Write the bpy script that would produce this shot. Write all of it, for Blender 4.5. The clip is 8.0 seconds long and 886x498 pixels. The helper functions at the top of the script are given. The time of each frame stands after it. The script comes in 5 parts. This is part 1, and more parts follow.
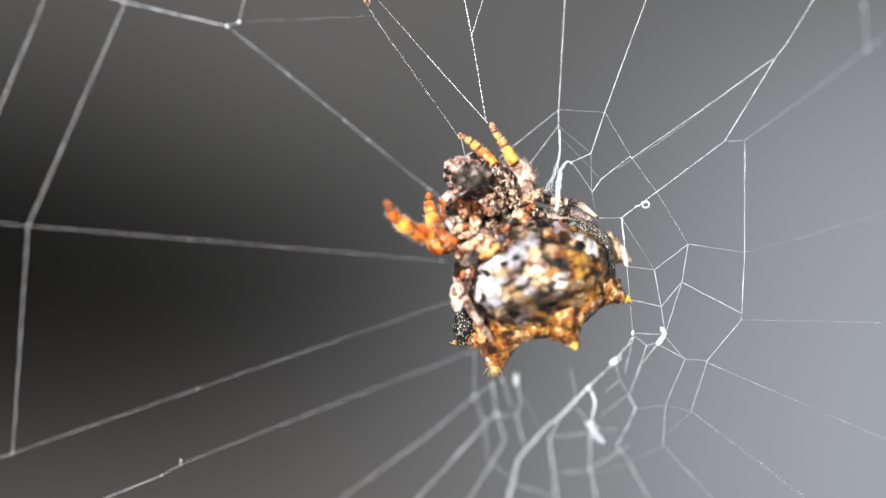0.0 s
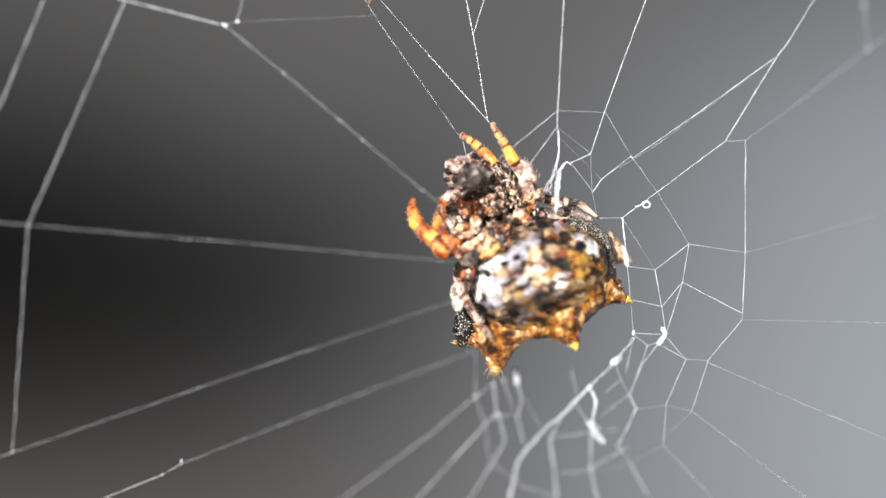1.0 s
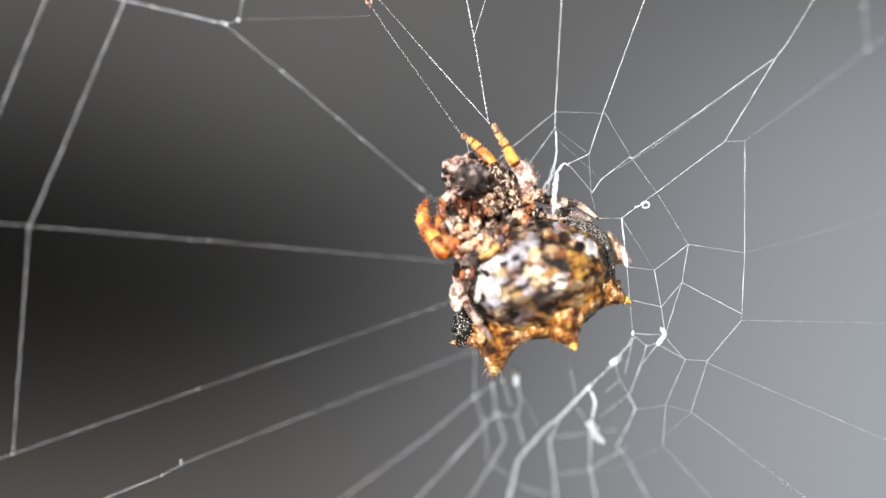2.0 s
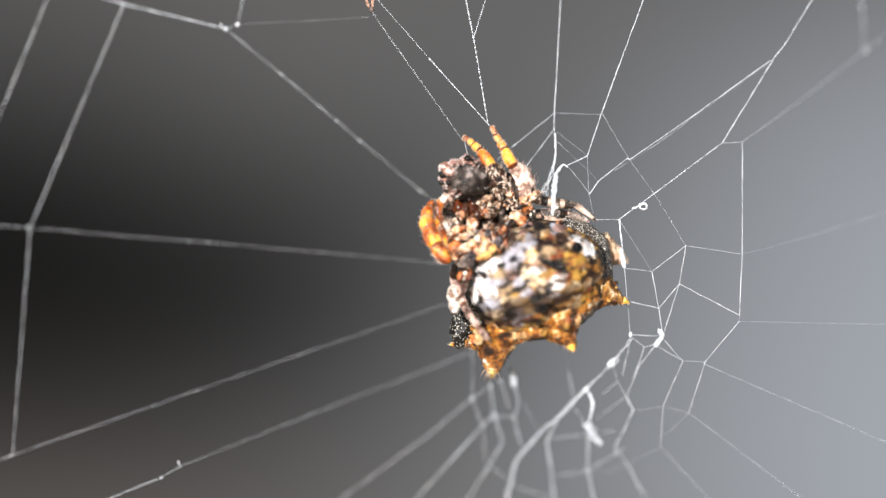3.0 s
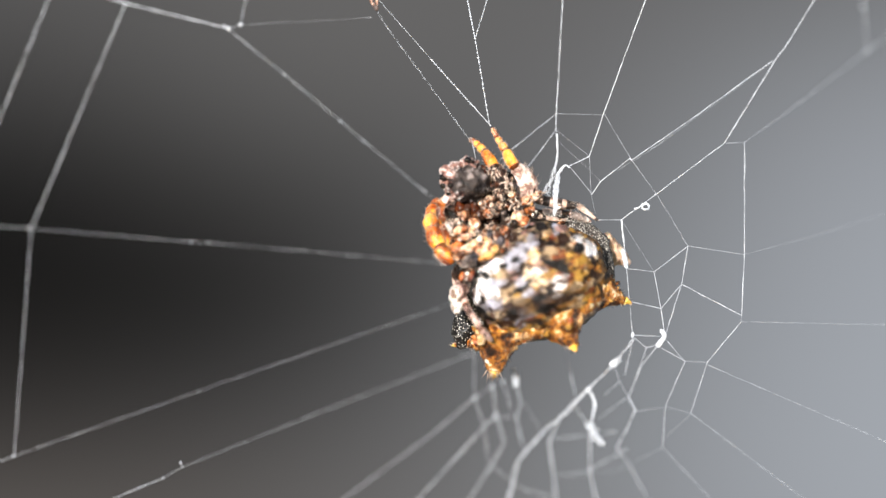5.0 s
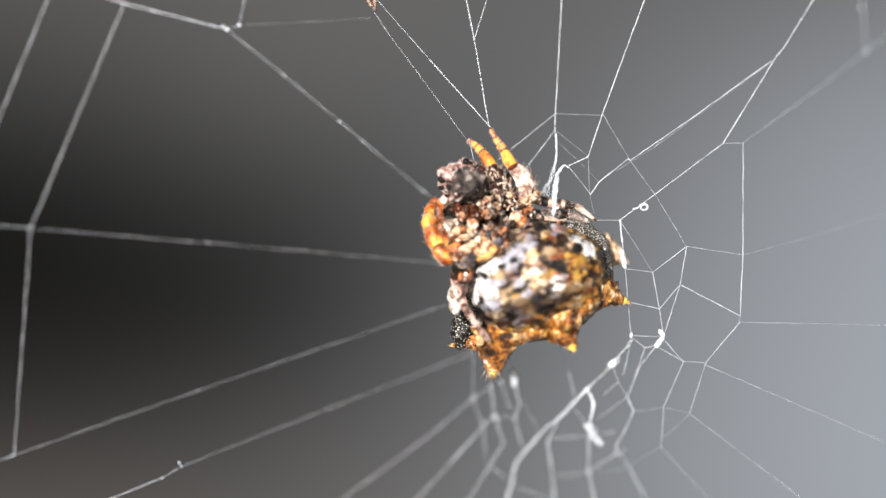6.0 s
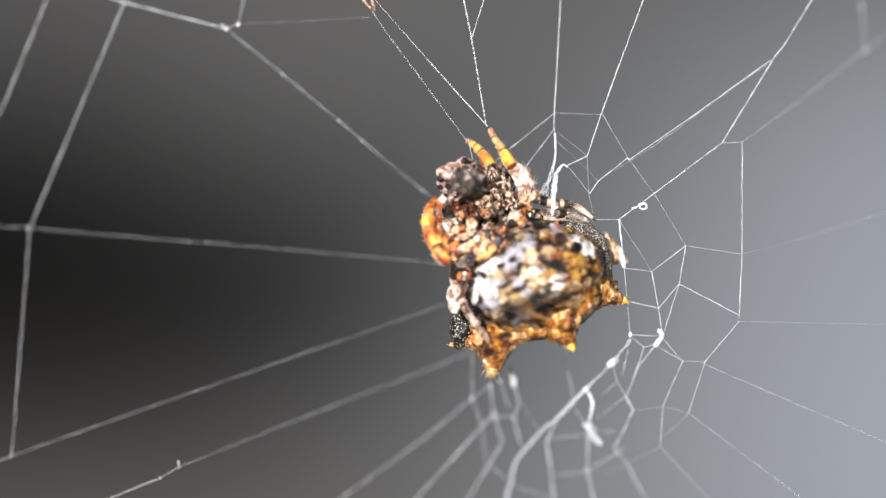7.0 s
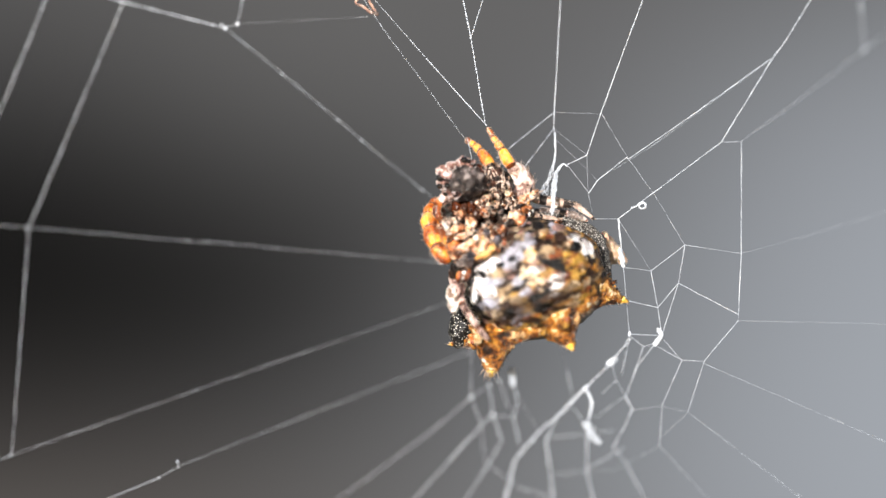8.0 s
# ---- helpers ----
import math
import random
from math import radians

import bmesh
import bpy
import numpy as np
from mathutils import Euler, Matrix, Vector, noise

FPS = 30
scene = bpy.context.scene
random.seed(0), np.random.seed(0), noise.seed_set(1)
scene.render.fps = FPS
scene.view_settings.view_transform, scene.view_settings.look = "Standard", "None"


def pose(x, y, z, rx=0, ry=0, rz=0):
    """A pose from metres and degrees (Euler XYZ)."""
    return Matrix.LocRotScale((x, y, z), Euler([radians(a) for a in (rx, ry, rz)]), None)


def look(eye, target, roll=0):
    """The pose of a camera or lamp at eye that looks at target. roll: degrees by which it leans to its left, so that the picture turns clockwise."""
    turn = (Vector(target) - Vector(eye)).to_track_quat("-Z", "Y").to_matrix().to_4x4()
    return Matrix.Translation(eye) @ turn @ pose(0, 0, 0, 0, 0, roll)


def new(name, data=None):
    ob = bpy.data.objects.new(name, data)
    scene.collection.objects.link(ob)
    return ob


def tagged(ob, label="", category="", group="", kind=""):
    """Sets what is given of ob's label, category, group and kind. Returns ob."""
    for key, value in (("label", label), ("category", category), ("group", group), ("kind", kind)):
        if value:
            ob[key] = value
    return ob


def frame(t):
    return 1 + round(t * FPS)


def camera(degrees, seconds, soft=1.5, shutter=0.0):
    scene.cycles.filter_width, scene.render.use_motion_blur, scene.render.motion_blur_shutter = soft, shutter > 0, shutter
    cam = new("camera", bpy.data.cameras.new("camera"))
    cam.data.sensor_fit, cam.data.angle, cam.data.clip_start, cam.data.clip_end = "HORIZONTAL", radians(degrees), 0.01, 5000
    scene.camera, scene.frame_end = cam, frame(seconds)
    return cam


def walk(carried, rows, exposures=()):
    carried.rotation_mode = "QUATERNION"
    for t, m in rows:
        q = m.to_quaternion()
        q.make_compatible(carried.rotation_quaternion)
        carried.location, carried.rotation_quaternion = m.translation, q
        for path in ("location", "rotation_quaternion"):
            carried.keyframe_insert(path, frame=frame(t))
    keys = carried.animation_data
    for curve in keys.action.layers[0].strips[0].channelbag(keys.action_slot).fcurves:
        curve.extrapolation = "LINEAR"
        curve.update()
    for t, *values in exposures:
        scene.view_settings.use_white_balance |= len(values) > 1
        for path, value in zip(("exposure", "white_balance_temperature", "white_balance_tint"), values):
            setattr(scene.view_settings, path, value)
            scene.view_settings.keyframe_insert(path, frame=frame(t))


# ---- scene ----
# A macro view of a small spiny orb weaver on its web. Shapes are given in millimetres and scaled to metres.
MM = 0.001
EYE_HEIGHT = 1.2

# camera: a long macro lens, 0.2 m from the web, standing still
cam = camera(12.0, 8.0, soft=1.5)
cam.data.dof.use_dof = True
cam.data.dof.focus_distance = 0.2
cam.data.dof.aperture_fstop = 15.6
walk(cam, [(0.0, look((0, -0.2, EYE_HEIGHT), (0, 0, EYE_HEIGHT))), (8.0, look((0, -0.2, EYE_HEIGHT), (0, 0, EYE_HEIGHT)))],
     exposures=[(0.0, 1.0), (8.0, 1.0)])

# daylight: open sky and a sun behind the camera, a little to its left
world = bpy.data.worlds.new("world")
scene.world = world
world.use_nodes = True
sky = world.node_tree.nodes.new("ShaderNodeTexSky")
sky.sky_type, sky.sun_disc = "NISHITA", False
SUN_FROM = Vector((-0.3, -1.0, 0.22)).normalized()
sky.sun_elevation, sky.sun_rotation = math.asin(SUN_FROM.z), math.atan2(SUN_FROM.x, SUN_FROM.y)
world.node_tree.links.new(sky.outputs[0], world.node_tree.nodes["Background"].inputs[0])
world.node_tree.nodes["Background"].inputs[1].default_value = 0.07
sun = new("sun", bpy.data.lights.new("sun", "SUN"))
sun.data.energy, sun.data.angle, sun.data.color = 5.5, radians(0.6), (1.0, 0.975, 0.955)
sun.matrix_world = look(SUN_FROM * 5 + Vector((0, 0, EYE_HEIGHT)), (0, 0, EYE_HEIGHT))


# ---- materials ----
class Nodes:
    """Short hand for building one node material."""

    def __init__(self, name):
        self.mat = bpy.data.materials.new(name)
        self.mat.use_nodes = True
        self.tree = self.mat.node_tree
        self.bsdf = self.tree.nodes["Principled BSDF"]
        self.out = self.tree.nodes["Material Output"]
        self.coord = self.tree.nodes.new("ShaderNodeTexCoord").outputs["Object"]

    def put(self, socket, value):
        if isinstance(value, bpy.types.NodeSocket):
            self.tree.links.new(value, socket)
        else:
            socket.default_value = value

    def noise(self, scale, detail=3.0, rough=0.6, coord=None, stretch=None):
        n = self.tree.nodes.new("ShaderNodeTexNoise")
        src = coord or self.coord
        if stretch:
            src = self.mapped(stretch, src)
        self.put(n.inputs["Vector"], src)
        n.inputs["Scale"].default_value, n.inputs["Detail"].default_value, n.inputs["Roughness"].default_value = scale, detail, rough
        return n.outputs["Fac"]

    def mapped(self, scale, src=None, turn=(0, 0, 0)):
        n = self.tree.nodes.new("ShaderNodeMapping")
        self.put(n.inputs["Vector"], src or self.coord)
        n.inputs["Scale"].default_value = scale
        n.inputs["Rotation"].default_value = [radians(a) for a in turn]
        return n.outputs[0]

    def cells(self, scale, coord=None, out="Distance", feature="F1", rand=1.0):
        n = self.tree.nodes.new("ShaderNodeTexVoronoi")
        n.feature = feature
        self.put(n.inputs["Vector"], coord or self.coord)
        n.inputs["Scale"].default_value, n.inputs["Randomness"].default_value = scale, rand
        return n.outputs[out]

    def ramp(self, fac, stops):
        n = self.tree.nodes.new("ShaderNodeValToRGB")
        self.put(n.inputs[0], fac)
        els = n.color_ramp.elements
        while len(els) < len(stops):
            els.new(0.5)
        for e, (p, c) in zip(els, stops):
            e.position, e.color = p, (*c, 1)
        return n.outputs[0]

    def mix(self, fac, a, b, kind="MIX"):
        n = self.tree.nodes.new("ShaderNodeMix")
        n.data_type, n.blend_type = "RGBA", kind
        self.put(n.inputs["Factor"], fac)
        for key, v in (("A", a), ("B", b)):
            socket = [i for i in n.inputs if i.name == key and i.type == "RGBA"][0]
            self.put(socket, v if isinstance(v, bpy.types.NodeSocket) else (*v, 1))
        return [o for o in n.outputs if o.type == "RGBA"][0]

    def maths(self, op, a, b=0.0, c=0.0):
        n = self.tree.nodes.new("ShaderNodeMath")
        n.operation = op
        for i, v in enumerate((a, b, c)):
            self.put(n.inputs[i], v)
        return n.outputs[0]

    def bump(self, height, distance, strength=1.0):
        n = self.tree.nodes.new("ShaderNodeBump")
        self.put(n.inputs["Height"], height)
        n.inputs["Distance"].default_value, n.inputs["Strength"].default_value = distance, strength
        self.put(self.bsdf.inputs["Normal"], n.outputs[0])

    def finish(self, colour, rough=0.5, spec=0.5, sss=0.0, radius=(0.6, 0.25, 0.1), coat=0.0):
        self.put(self.bsdf.inputs["Base Color"], colour if isinstance(colour, bpy.types.NodeSocket) else (*colour, 1))
        self.put(self.bsdf.inputs["Roughness"], rough)
        self.bsdf.inputs["Specular IOR Level"].default_value = spec
        self.bsdf.inputs["Coat Weight"].default_value = coat
        if sss:
            self.bsdf.inputs["Subsurface Weight"].default_value = sss
            self.bsdf.inputs["Subsurface Radius"].default_value = radius
            self.bsdf.inputs["Subsurface Scale"].default_value = 0.3 * MM
        return self.mat


def silk_material():
    m = Nodes("silk")
    tone = m.ramp(m.noise(900, 2), [(0.3, (0.58, 0.61, 0.66)), (0.7, (0.72, 0.75, 0.79))])
    mat = m.finish(tone, 0.3, 0.6)
    see = m.tree.nodes.new("ShaderNodeBsdfTranslucent")
    m.put(see.inputs[0], tone)
    mixed = m.tree.nodes.new("ShaderNodeMixShader")
    mixed.inputs[0].default_value = 0.3
    m.put(mixed.inputs[1], m.bsdf.outputs[0])
    m.put(mixed.inputs[2], see.outputs[0])
    m.put(m.out.inputs[0], mixed.outputs[0])
    return mat


def shell_material(name, scale, cover, low, high):
    """Black, finely grained back shield with pale grains."""
    m = Nodes(name)
    grain = m.cells(scale)
    colour = m.mix(m.ramp(m.noise(1400, 4), [(0.35, (0, 0, 0)), (0.65, (1, 1, 1))]), low, high)
    dots = m.ramp(grain, [(cover, (1, 1, 1)), (cover + 0.14, (0, 0, 0))])
    colour = m.mix(dots, colour, (0.5, 0.47, 0.42))
    m.bump(m.maths("SUBTRACT", 1.0, grain), 0.06 * MM)
    return m.finish(colour, 0.32, 0.35)


def belly_material():
    """Wrinkled underside: its pigment is a colour of the mesh, broken up by fine wrinkles and dark pores."""
    m = Nodes("blotched_belly")
    tone = m.tree.nodes.new("ShaderNodeVertexColor")
    tone.layer_name = "pigment"
    streak = m.noise(1500, 5, 0.62, m.mapped((0.8, 0.9, 1.3), None, (0, -25, 0)))
    grain = m.noise(4200, 4, 0.7)
    fade = m.ramp(m.maths("ADD", m.maths("MULTIPLY", streak, 0.6), m.maths("MULTIPLY", grain, 0.4)), [(0.4, (0.12, 0.08, 0.06)), (0.48, (0.75, 0.7, 0.66)), (0.6, (1.15, 1.15, 1.15))])
    colour = m.mix(1.0, tone.outputs["Color"], fade, "MULTIPLY")
    pores = m.ramp(m.cells(3100), [(0.1, (1, 1, 1)), (0.2, (0, 0, 0))])
    colour = m.mix(m.maths("MULTIPLY", pores, 0.55), colour, (0.014, 0.009, 0.007))
    m.bump(m.maths("ADD", streak, grain), 0.16 * MM)
    return m.finish(colour, 0.3, 0.32, 0.1)


def spine_material():
    """Orange horn, mottled brown and cream."""
    m = Nodes("orange_horn")
    pick = m.maths("ADD", m.maths("MULTIPLY", m.noise(1900, 3), 0.72), m.maths("MULTIPLY", m.noise(5600, 5, 0.75), 0.38))
    colour = m.ramp(pick, [(0.44, (0.012, 0.005, 0.002)), (0.5, (0.11, 0.03, 0.003)), (0.57, (0.34, 0.12, 0.012)), (0.63, (0.54, 0.25, 0.04)), (0.69, (0.86, 0.7, 0.48))])
    m.bump(m.noise(5200, 5, 0.7), 0.22 * MM)
    return m.finish(colour, 0.34, 0.4, 0.25)


def plain_material(name, low, high, scale, rough=0.4, sss=0.0, bump=0.03, spec=0.5):
    m = Nodes(name)
    n = m.noise(scale, 4)
    colour = m.ramp(n, [(0.32, low), (0.68, high)])
    m.bump(m.noise(scale * 2.5, 3), bump * MM)
    return m.finish(colour, rough, spec, sss)


def hairy_material(name, dark, mid, pale, scale, shift=0.0):
    m = Nodes(name)
    pick = m.maths("ADD", m.maths("MULTIPLY", m.noise(scale, 3), 0.65), m.maths("MULTIPLY", m.noise(scale * 3.5, 5, 0.7), 0.4))
    colour = m.ramp(pick, [(0.47 + shift, dark), (0.53 + shift, mid), (0.57 + shift, mid), (0.63 + shift, pale)])
    m.bump(m.noise(4200, 4), 0.22 * MM)
    return m.finish(colour, 0.3, 0.32, 0.08)


def knob_material(name, dark, mid, pale, scale=1100):
    """Smooth waxy skin, mottled softly by noise from dark to pale."""
    m = Nodes(name)
    pick = m.maths("ADD", m.maths("MULTIPLY", m.noise(scale, 2), 0.6), m.maths("MULTIPLY", m.noise(4400, 4, 0.7), 0.4))
    colour = m.ramp(pick, [(0.41, dark), (0.49, mid), (0.59, pale)])
    m.bump(m.noise(3800, 4), 0.2 * MM)
    return m.finish(colour, 0.34, 0.35, 0.15)


def leg_material(name, dark, mid, pale):
    """Translucent horn with soft darker patches and fine pale stipple."""
    m = Nodes(name)
    pick = m.maths("ADD", m.maths("MULTIPLY", m.noise(1100, 2), 0.7), m.maths("MULTIPLY", m.noise(5200, 4, 0.7), 0.3))
    colour = m.ramp(pick, [(0.4, dark), (0.48, mid), (0.6, pale), (0.75, pale)])
    stipple = m.ramp(m.cells(9000), [(0.12, (1, 1, 1)), (0.22, (0, 0, 0))])
    colour = m.mix(m.maths("MULTIPLY", stipple, 0.2), colour, (0.9, 0.62, 0.3))
    m.bump(m.noise(7000, 3), 0.05 * MM)
    return m.finish(colour, 0.42, 0.5, 0.4)


SILK = silk_material()
SHELL = shell_material("black_grained_shell", 11500, 0.3, (0.009, 0.008, 0.008), (0.06, 0.05, 0.043))
CORNER = shell_material("black_corner_shell", 8600, 0.2, (0.003, 0.003, 0.003), (0.012, 0.01, 0.009))
BELLY = belly_material()
SPINE = spine_material()
PALE_HORN = knob_material("pale_horn", (0.5, 0.32, 0.2), (0.66, 0.46, 0.32), (0.78, 0.6, 0.46))
TIP = plain_material("yellow_horn_tip", (0.55, 0.26, 0.016), (0.8, 0.55, 0.12), 2200, 0.32, 0.3)
LEG_ORANGE = leg_material("orange_leg", (0.16, 0.022, 0.002), (0.54, 0.125, 0.007), (0.86, 0.39, 0.045))
LEG_RUST = leg_material("rust_leg", (0.03, 0.006, 0.002), (0.2, 0.04, 0.005), (0.48, 0.16, 0.03))
LEG_BAND = plain_material("dark_leg_band", (0.05, 0.012, 0.004), (0.15, 0.04, 0.008), 2500, 0.35)
LEG_PINK = hairy_material("pinkish_leg", (0.05, 0.022, 0.016), (0.42, 0.27, 0.225), (0.8, 0.67, 0.62), 1900)
LEG_BLACK = plain_material("black_leg_band", (0.006, 0.005, 0.005), (0.03, 0.02, 0.015), 2500, 0.35, spec=0.3)
HEAD = hairy_material("grey_brown_head", (0.003, 0.002, 0.002), (0.036, 0.026, 0.022), (0.22, 0.18, 0.165), 900, 0.01)
FUR = knob_material("pale_fur", (0.2, 0.11, 0.085), (0.55, 0.38, 0.31), (0.84, 0.72, 0.65))
WART = hairy_material("cream_wart", (0.1, 0.04, 0.012), (0.44, 0.26, 0.11), (0.8, 0.62, 0.4), 1900)
MOUND = hairy_material("pinkish_mound", (0.008, 0.003, 0.003), (0.26, 0.13, 0.1), (0.86, 0.74, 0.68), 1900, -0.005)
CHEST = hairy_material("mottled_chest", (0.003, 0.002, 0.001), (0.03, 0.011, 0.005), (0.4, 0.24, 0.15), 1700, 0.035)
COXA = hairy_material("coxa_brown", (0.006, 0.002, 0.001), (0.26, 0.08, 0.02), (0.86, 0.7, 0.52), 2100, -0.014)
KNOB = knob_material("cream_knob", (0.06, 0.018, 0.007), (0.42, 0.19, 0.09), (0.88, 0.74, 0.62))
PEACH = knob_material("peach_knob", (0.05, 0.012, 0.004), (0.4, 0.125, 0.035), (0.8, 0.54, 0.36))
GOLDEN = knob_material("golden_knob", (0.16, 0.05, 0.008), (0.48, 0.2, 0.035), (0.74, 0.44, 0.16))
SLATE = knob_material("slate_knob", (0.008, 0.007, 0.009), (0.04, 0.034, 0.04), (0.2, 0.17, 0.18))
# near-black colour for the shade between the leg bases
GAP_SHADE = plain_material("gap_shade", (0.006, 0.003, 0.002), (0.045, 0.015, 0.007), 1500, 0.4, spec=0.3)
PLATE = hairy_material("tan_plate", (0.03, 0.012, 0.006), (0.208, 0.0975, 0.052), (0.576, 0.4, 0.272), 2600)
BADGER = hairy_material("brown_white_fur", (0.008, 0.004, 0.003), (0.12, 0.05, 0.03), (0.76, 0.64, 0.56), 1500)
GREYFUR = hairy_material("grey_fur", (0.04, 0.03, 0.027), (0.15, 0.115, 0.1), (0.36, 0.31, 0.28), 1500)
LEG_CREAM = knob_material("cream_leg", (0.1, 0.06, 0.042), (0.34, 0.235, 0.18), (0.54, 0.41, 0.34))
JAW = plain_material("brown_jaw", (0.006, 0.002, 0.0015), (0.07, 0.016, 0.004), 1500, 0.25, 0.1)
EYE = plain_material("black_eye", (0.004, 0.003, 0.003), (0.01, 0.006, 0.005), 800, 0.06, 0, 0.0, 0.8)
CREAM = hairy_material("cream_spot", (0.14, 0.08, 0.05), (0.65, 0.585, 0.52), (0.86, 0.86, 0.86), 1900)
INK = plain_material("black_spot", (0.005, 0.004, 0.004), (0.03, 0.02, 0.015), 1600, 0.3, spec=0.3)
OCHRE = hairy_material("ochre_spot", (0.05, 0.02, 0.004), (0.312, 0.156, 0.026), (0.672, 0.464, 0.176), 1900)
HAIR = plain_material("pale_bristle", (0.34, 0.2, 0.12), (0.72, 0.6, 0.5), 900, 0.35, 0, 0.0)
WHITE_HAIR = plain_material("white_bristle", (0.6, 0.5, 0.45), (0.85, 0.82, 0.8), 900, 0.3, 0, 0.0)
SCRAP = hairy_material("tan_plant_scrap", (0.08, 0.03, 0.02), (0.4, 0.24, 0.18), (0.7, 0.56, 0.46), 1500)
DEBRIS = plain_material("dark_debris", (0.015, 0.01, 0.008), (0.09, 0.06, 0.05), 2500, 0.6)


def backdrop_material():
    """Far, plain distance: a sheet that glows, its shade and brightness painted in."""
    m = Nodes("glowing_distance")
    sep = m.tree.nodes.new("ShaderNodeSeparateXYZ")
    m.put(sep.inputs[0], m.coord)
    x, z = sep.outputs[0], sep.outputs[2]

    def soft(value, low, high):
        n = m.tree.nodes.new("ShaderNodeMapRange")
        n.interpolation_type = "SMOOTHERSTEP"
        m.put(n.inputs[0], value)
        n.inputs[1].default_value, n.inputs[2].default_value = low, high
        return n.outputs[0]

    def tone_spot(cx, cz, rx, rz):
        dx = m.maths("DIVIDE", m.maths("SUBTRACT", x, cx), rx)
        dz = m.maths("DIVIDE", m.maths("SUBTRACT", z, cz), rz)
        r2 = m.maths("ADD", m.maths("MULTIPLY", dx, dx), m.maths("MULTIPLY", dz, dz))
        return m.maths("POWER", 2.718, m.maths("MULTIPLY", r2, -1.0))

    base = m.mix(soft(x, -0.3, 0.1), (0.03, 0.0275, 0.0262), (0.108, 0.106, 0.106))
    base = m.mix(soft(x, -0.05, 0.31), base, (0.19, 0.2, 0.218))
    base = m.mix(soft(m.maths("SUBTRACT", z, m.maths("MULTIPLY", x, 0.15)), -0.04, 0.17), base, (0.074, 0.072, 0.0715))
    base = m.mix(m.maths("MULTIPLY", tone_spot(0.28, -0.1, 0.19, 0.18), 0.8), base, (0.235, 0.252, 0.275))
    base = m.mix(m.maths("MULTIPLY", tone_spot(-0.26, 0.010, 0.27, 0.107), 1.0), base, (0.0015, 0.0014, 0.0013))
    base = m.mix(m.maths("MULTIPLY", tone_spot(-0.14, -0.022, 0.14, 0.075), 0.78), base, (0.006, 0.0058, 0.0056))
    base = m.mix(m.maths("MULTIPLY", tone_spot(-0.24, -0.178, 0.24, 0.056), 0.86), base, (0.088, 0.079, 0.073))
    base = m.mix(m.maths("MULTIPLY", tone_spot(-0.05, 0.12, 0.12, 0.07), 0.8), base, (0.088, 0.086, 0.085))
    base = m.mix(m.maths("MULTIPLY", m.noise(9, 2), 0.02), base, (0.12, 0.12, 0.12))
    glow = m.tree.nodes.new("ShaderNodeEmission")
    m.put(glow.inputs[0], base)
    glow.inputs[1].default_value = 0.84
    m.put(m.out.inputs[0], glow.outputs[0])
    return m.mat


# ---- mesh helpers (millimetres) ----
def part(name, bm, material, parent, label="", smooth=True):
    """Links a bmesh, given in millimetres, as one mesh under parent. material: one, or a list by face index."""
    mesh = bpy.data.meshes.new(name)
    bmesh.ops.recalc_face_normals(bm, faces=bm.faces)
    bmesh.ops.scale(bm, vec=(MM, MM, MM), verts=bm.verts)
    if smooth:
        for f in bm.faces:
            f.smooth = True
    bm.to_mesh(mesh)
    bm.free()
    for mat in material if isinstance(material, (list, tuple)) else [material]:
        mesh.materials.append(mat)
    ob = new(name, mesh)
    ob.parent = parent
    if label:
        tagged(ob, label)
    return ob


def curve_points(pts, radii, steps):
    """A smooth line through pts with radii, steps points to a span."""
    p = [Vector(q) for q in pts]
    out = []
    for i in range(len(p) - 1):
        a, b, c, d = p[max(i - 1, 0)], p[i], p[i + 1], p[min(i + 2, len(p) - 1)]
        for k in range(steps):
            t = k / steps
            q = 0.5 * ((2 * b) + (c - a) * t + (2 * a - 5 * b + 4 * c - d) * t * t + (3 * b - a - 3 * c + d) * t ** 3)
            out.append((q, radii[i] + (radii[i + 1] - radii[i]) * t))
    out.append((p[-1], radii[-1]))
    return out


def add_tube(bm, line, sides=8, bands=None):
    """A closed tube along line, a list of (point, radius). bands: material index for each ring."""
    rings, up = [], Vector((0.13, 0.31, 0.94)).normalized()
    for i, (p, r) in enumerate(line):
        way = (line[min(i + 1, len(line) - 1)][0] - line[max(i - 1, 0)][0]).normalized()
        if abs(way.dot(up)) > 0.97:
            up = Vector((1, 0.2, 0)).normalized()
        u = way.cross(up).normalized()
        v = way.cross(u)
        rings.append([bm.verts.new(p + (u * math.cos(a) + v * math.sin(a)) * r) for a in (2 * math.pi * k / sides for k in range(sides))])
    for i in range(len(rings) - 1):
        for k in range(sides):
            f = bm.faces.new((rings[i][k], rings[i][(k + 1) % sides], rings[i + 1][(k + 1) % sides], rings[i + 1][k]))
            f.material_index = bands[i] if bands else 0
    for ring, i in ((rings[0], 0), (rings[-1], -1)):
        bm.faces.new(ring).material_index = bands[i] if bands else 0


def add_blob(bm, centre, radii, lump=0.08, freq=2.0, turn=(0, 0, 0), cols=20, rows=14, seed=0.0, index=0):
    """A lumpy ellipsoid."""
    made = bmesh.ops.create_uvsphere(bm, u_segments=cols, v_segments=rows, radius=1.0)["verts"]
    rot = Euler([radians(a) for a in turn]).to_matrix()
    for v in made:
        n = v.co.normalized()
        q = Vector((n.x * radii[0], n.y * radii[1], n.z * radii[2]))
        k = 1 + lump * noise.fractal(q * freq + Vector((seed, seed * 1.7, 3.1)), 0.8, 2.0, 3)
        v.co = Vector(centre) + rot @ (q * k)
    if index:
        for v in made:
            for f in v.link_faces:
                f.material_index = index


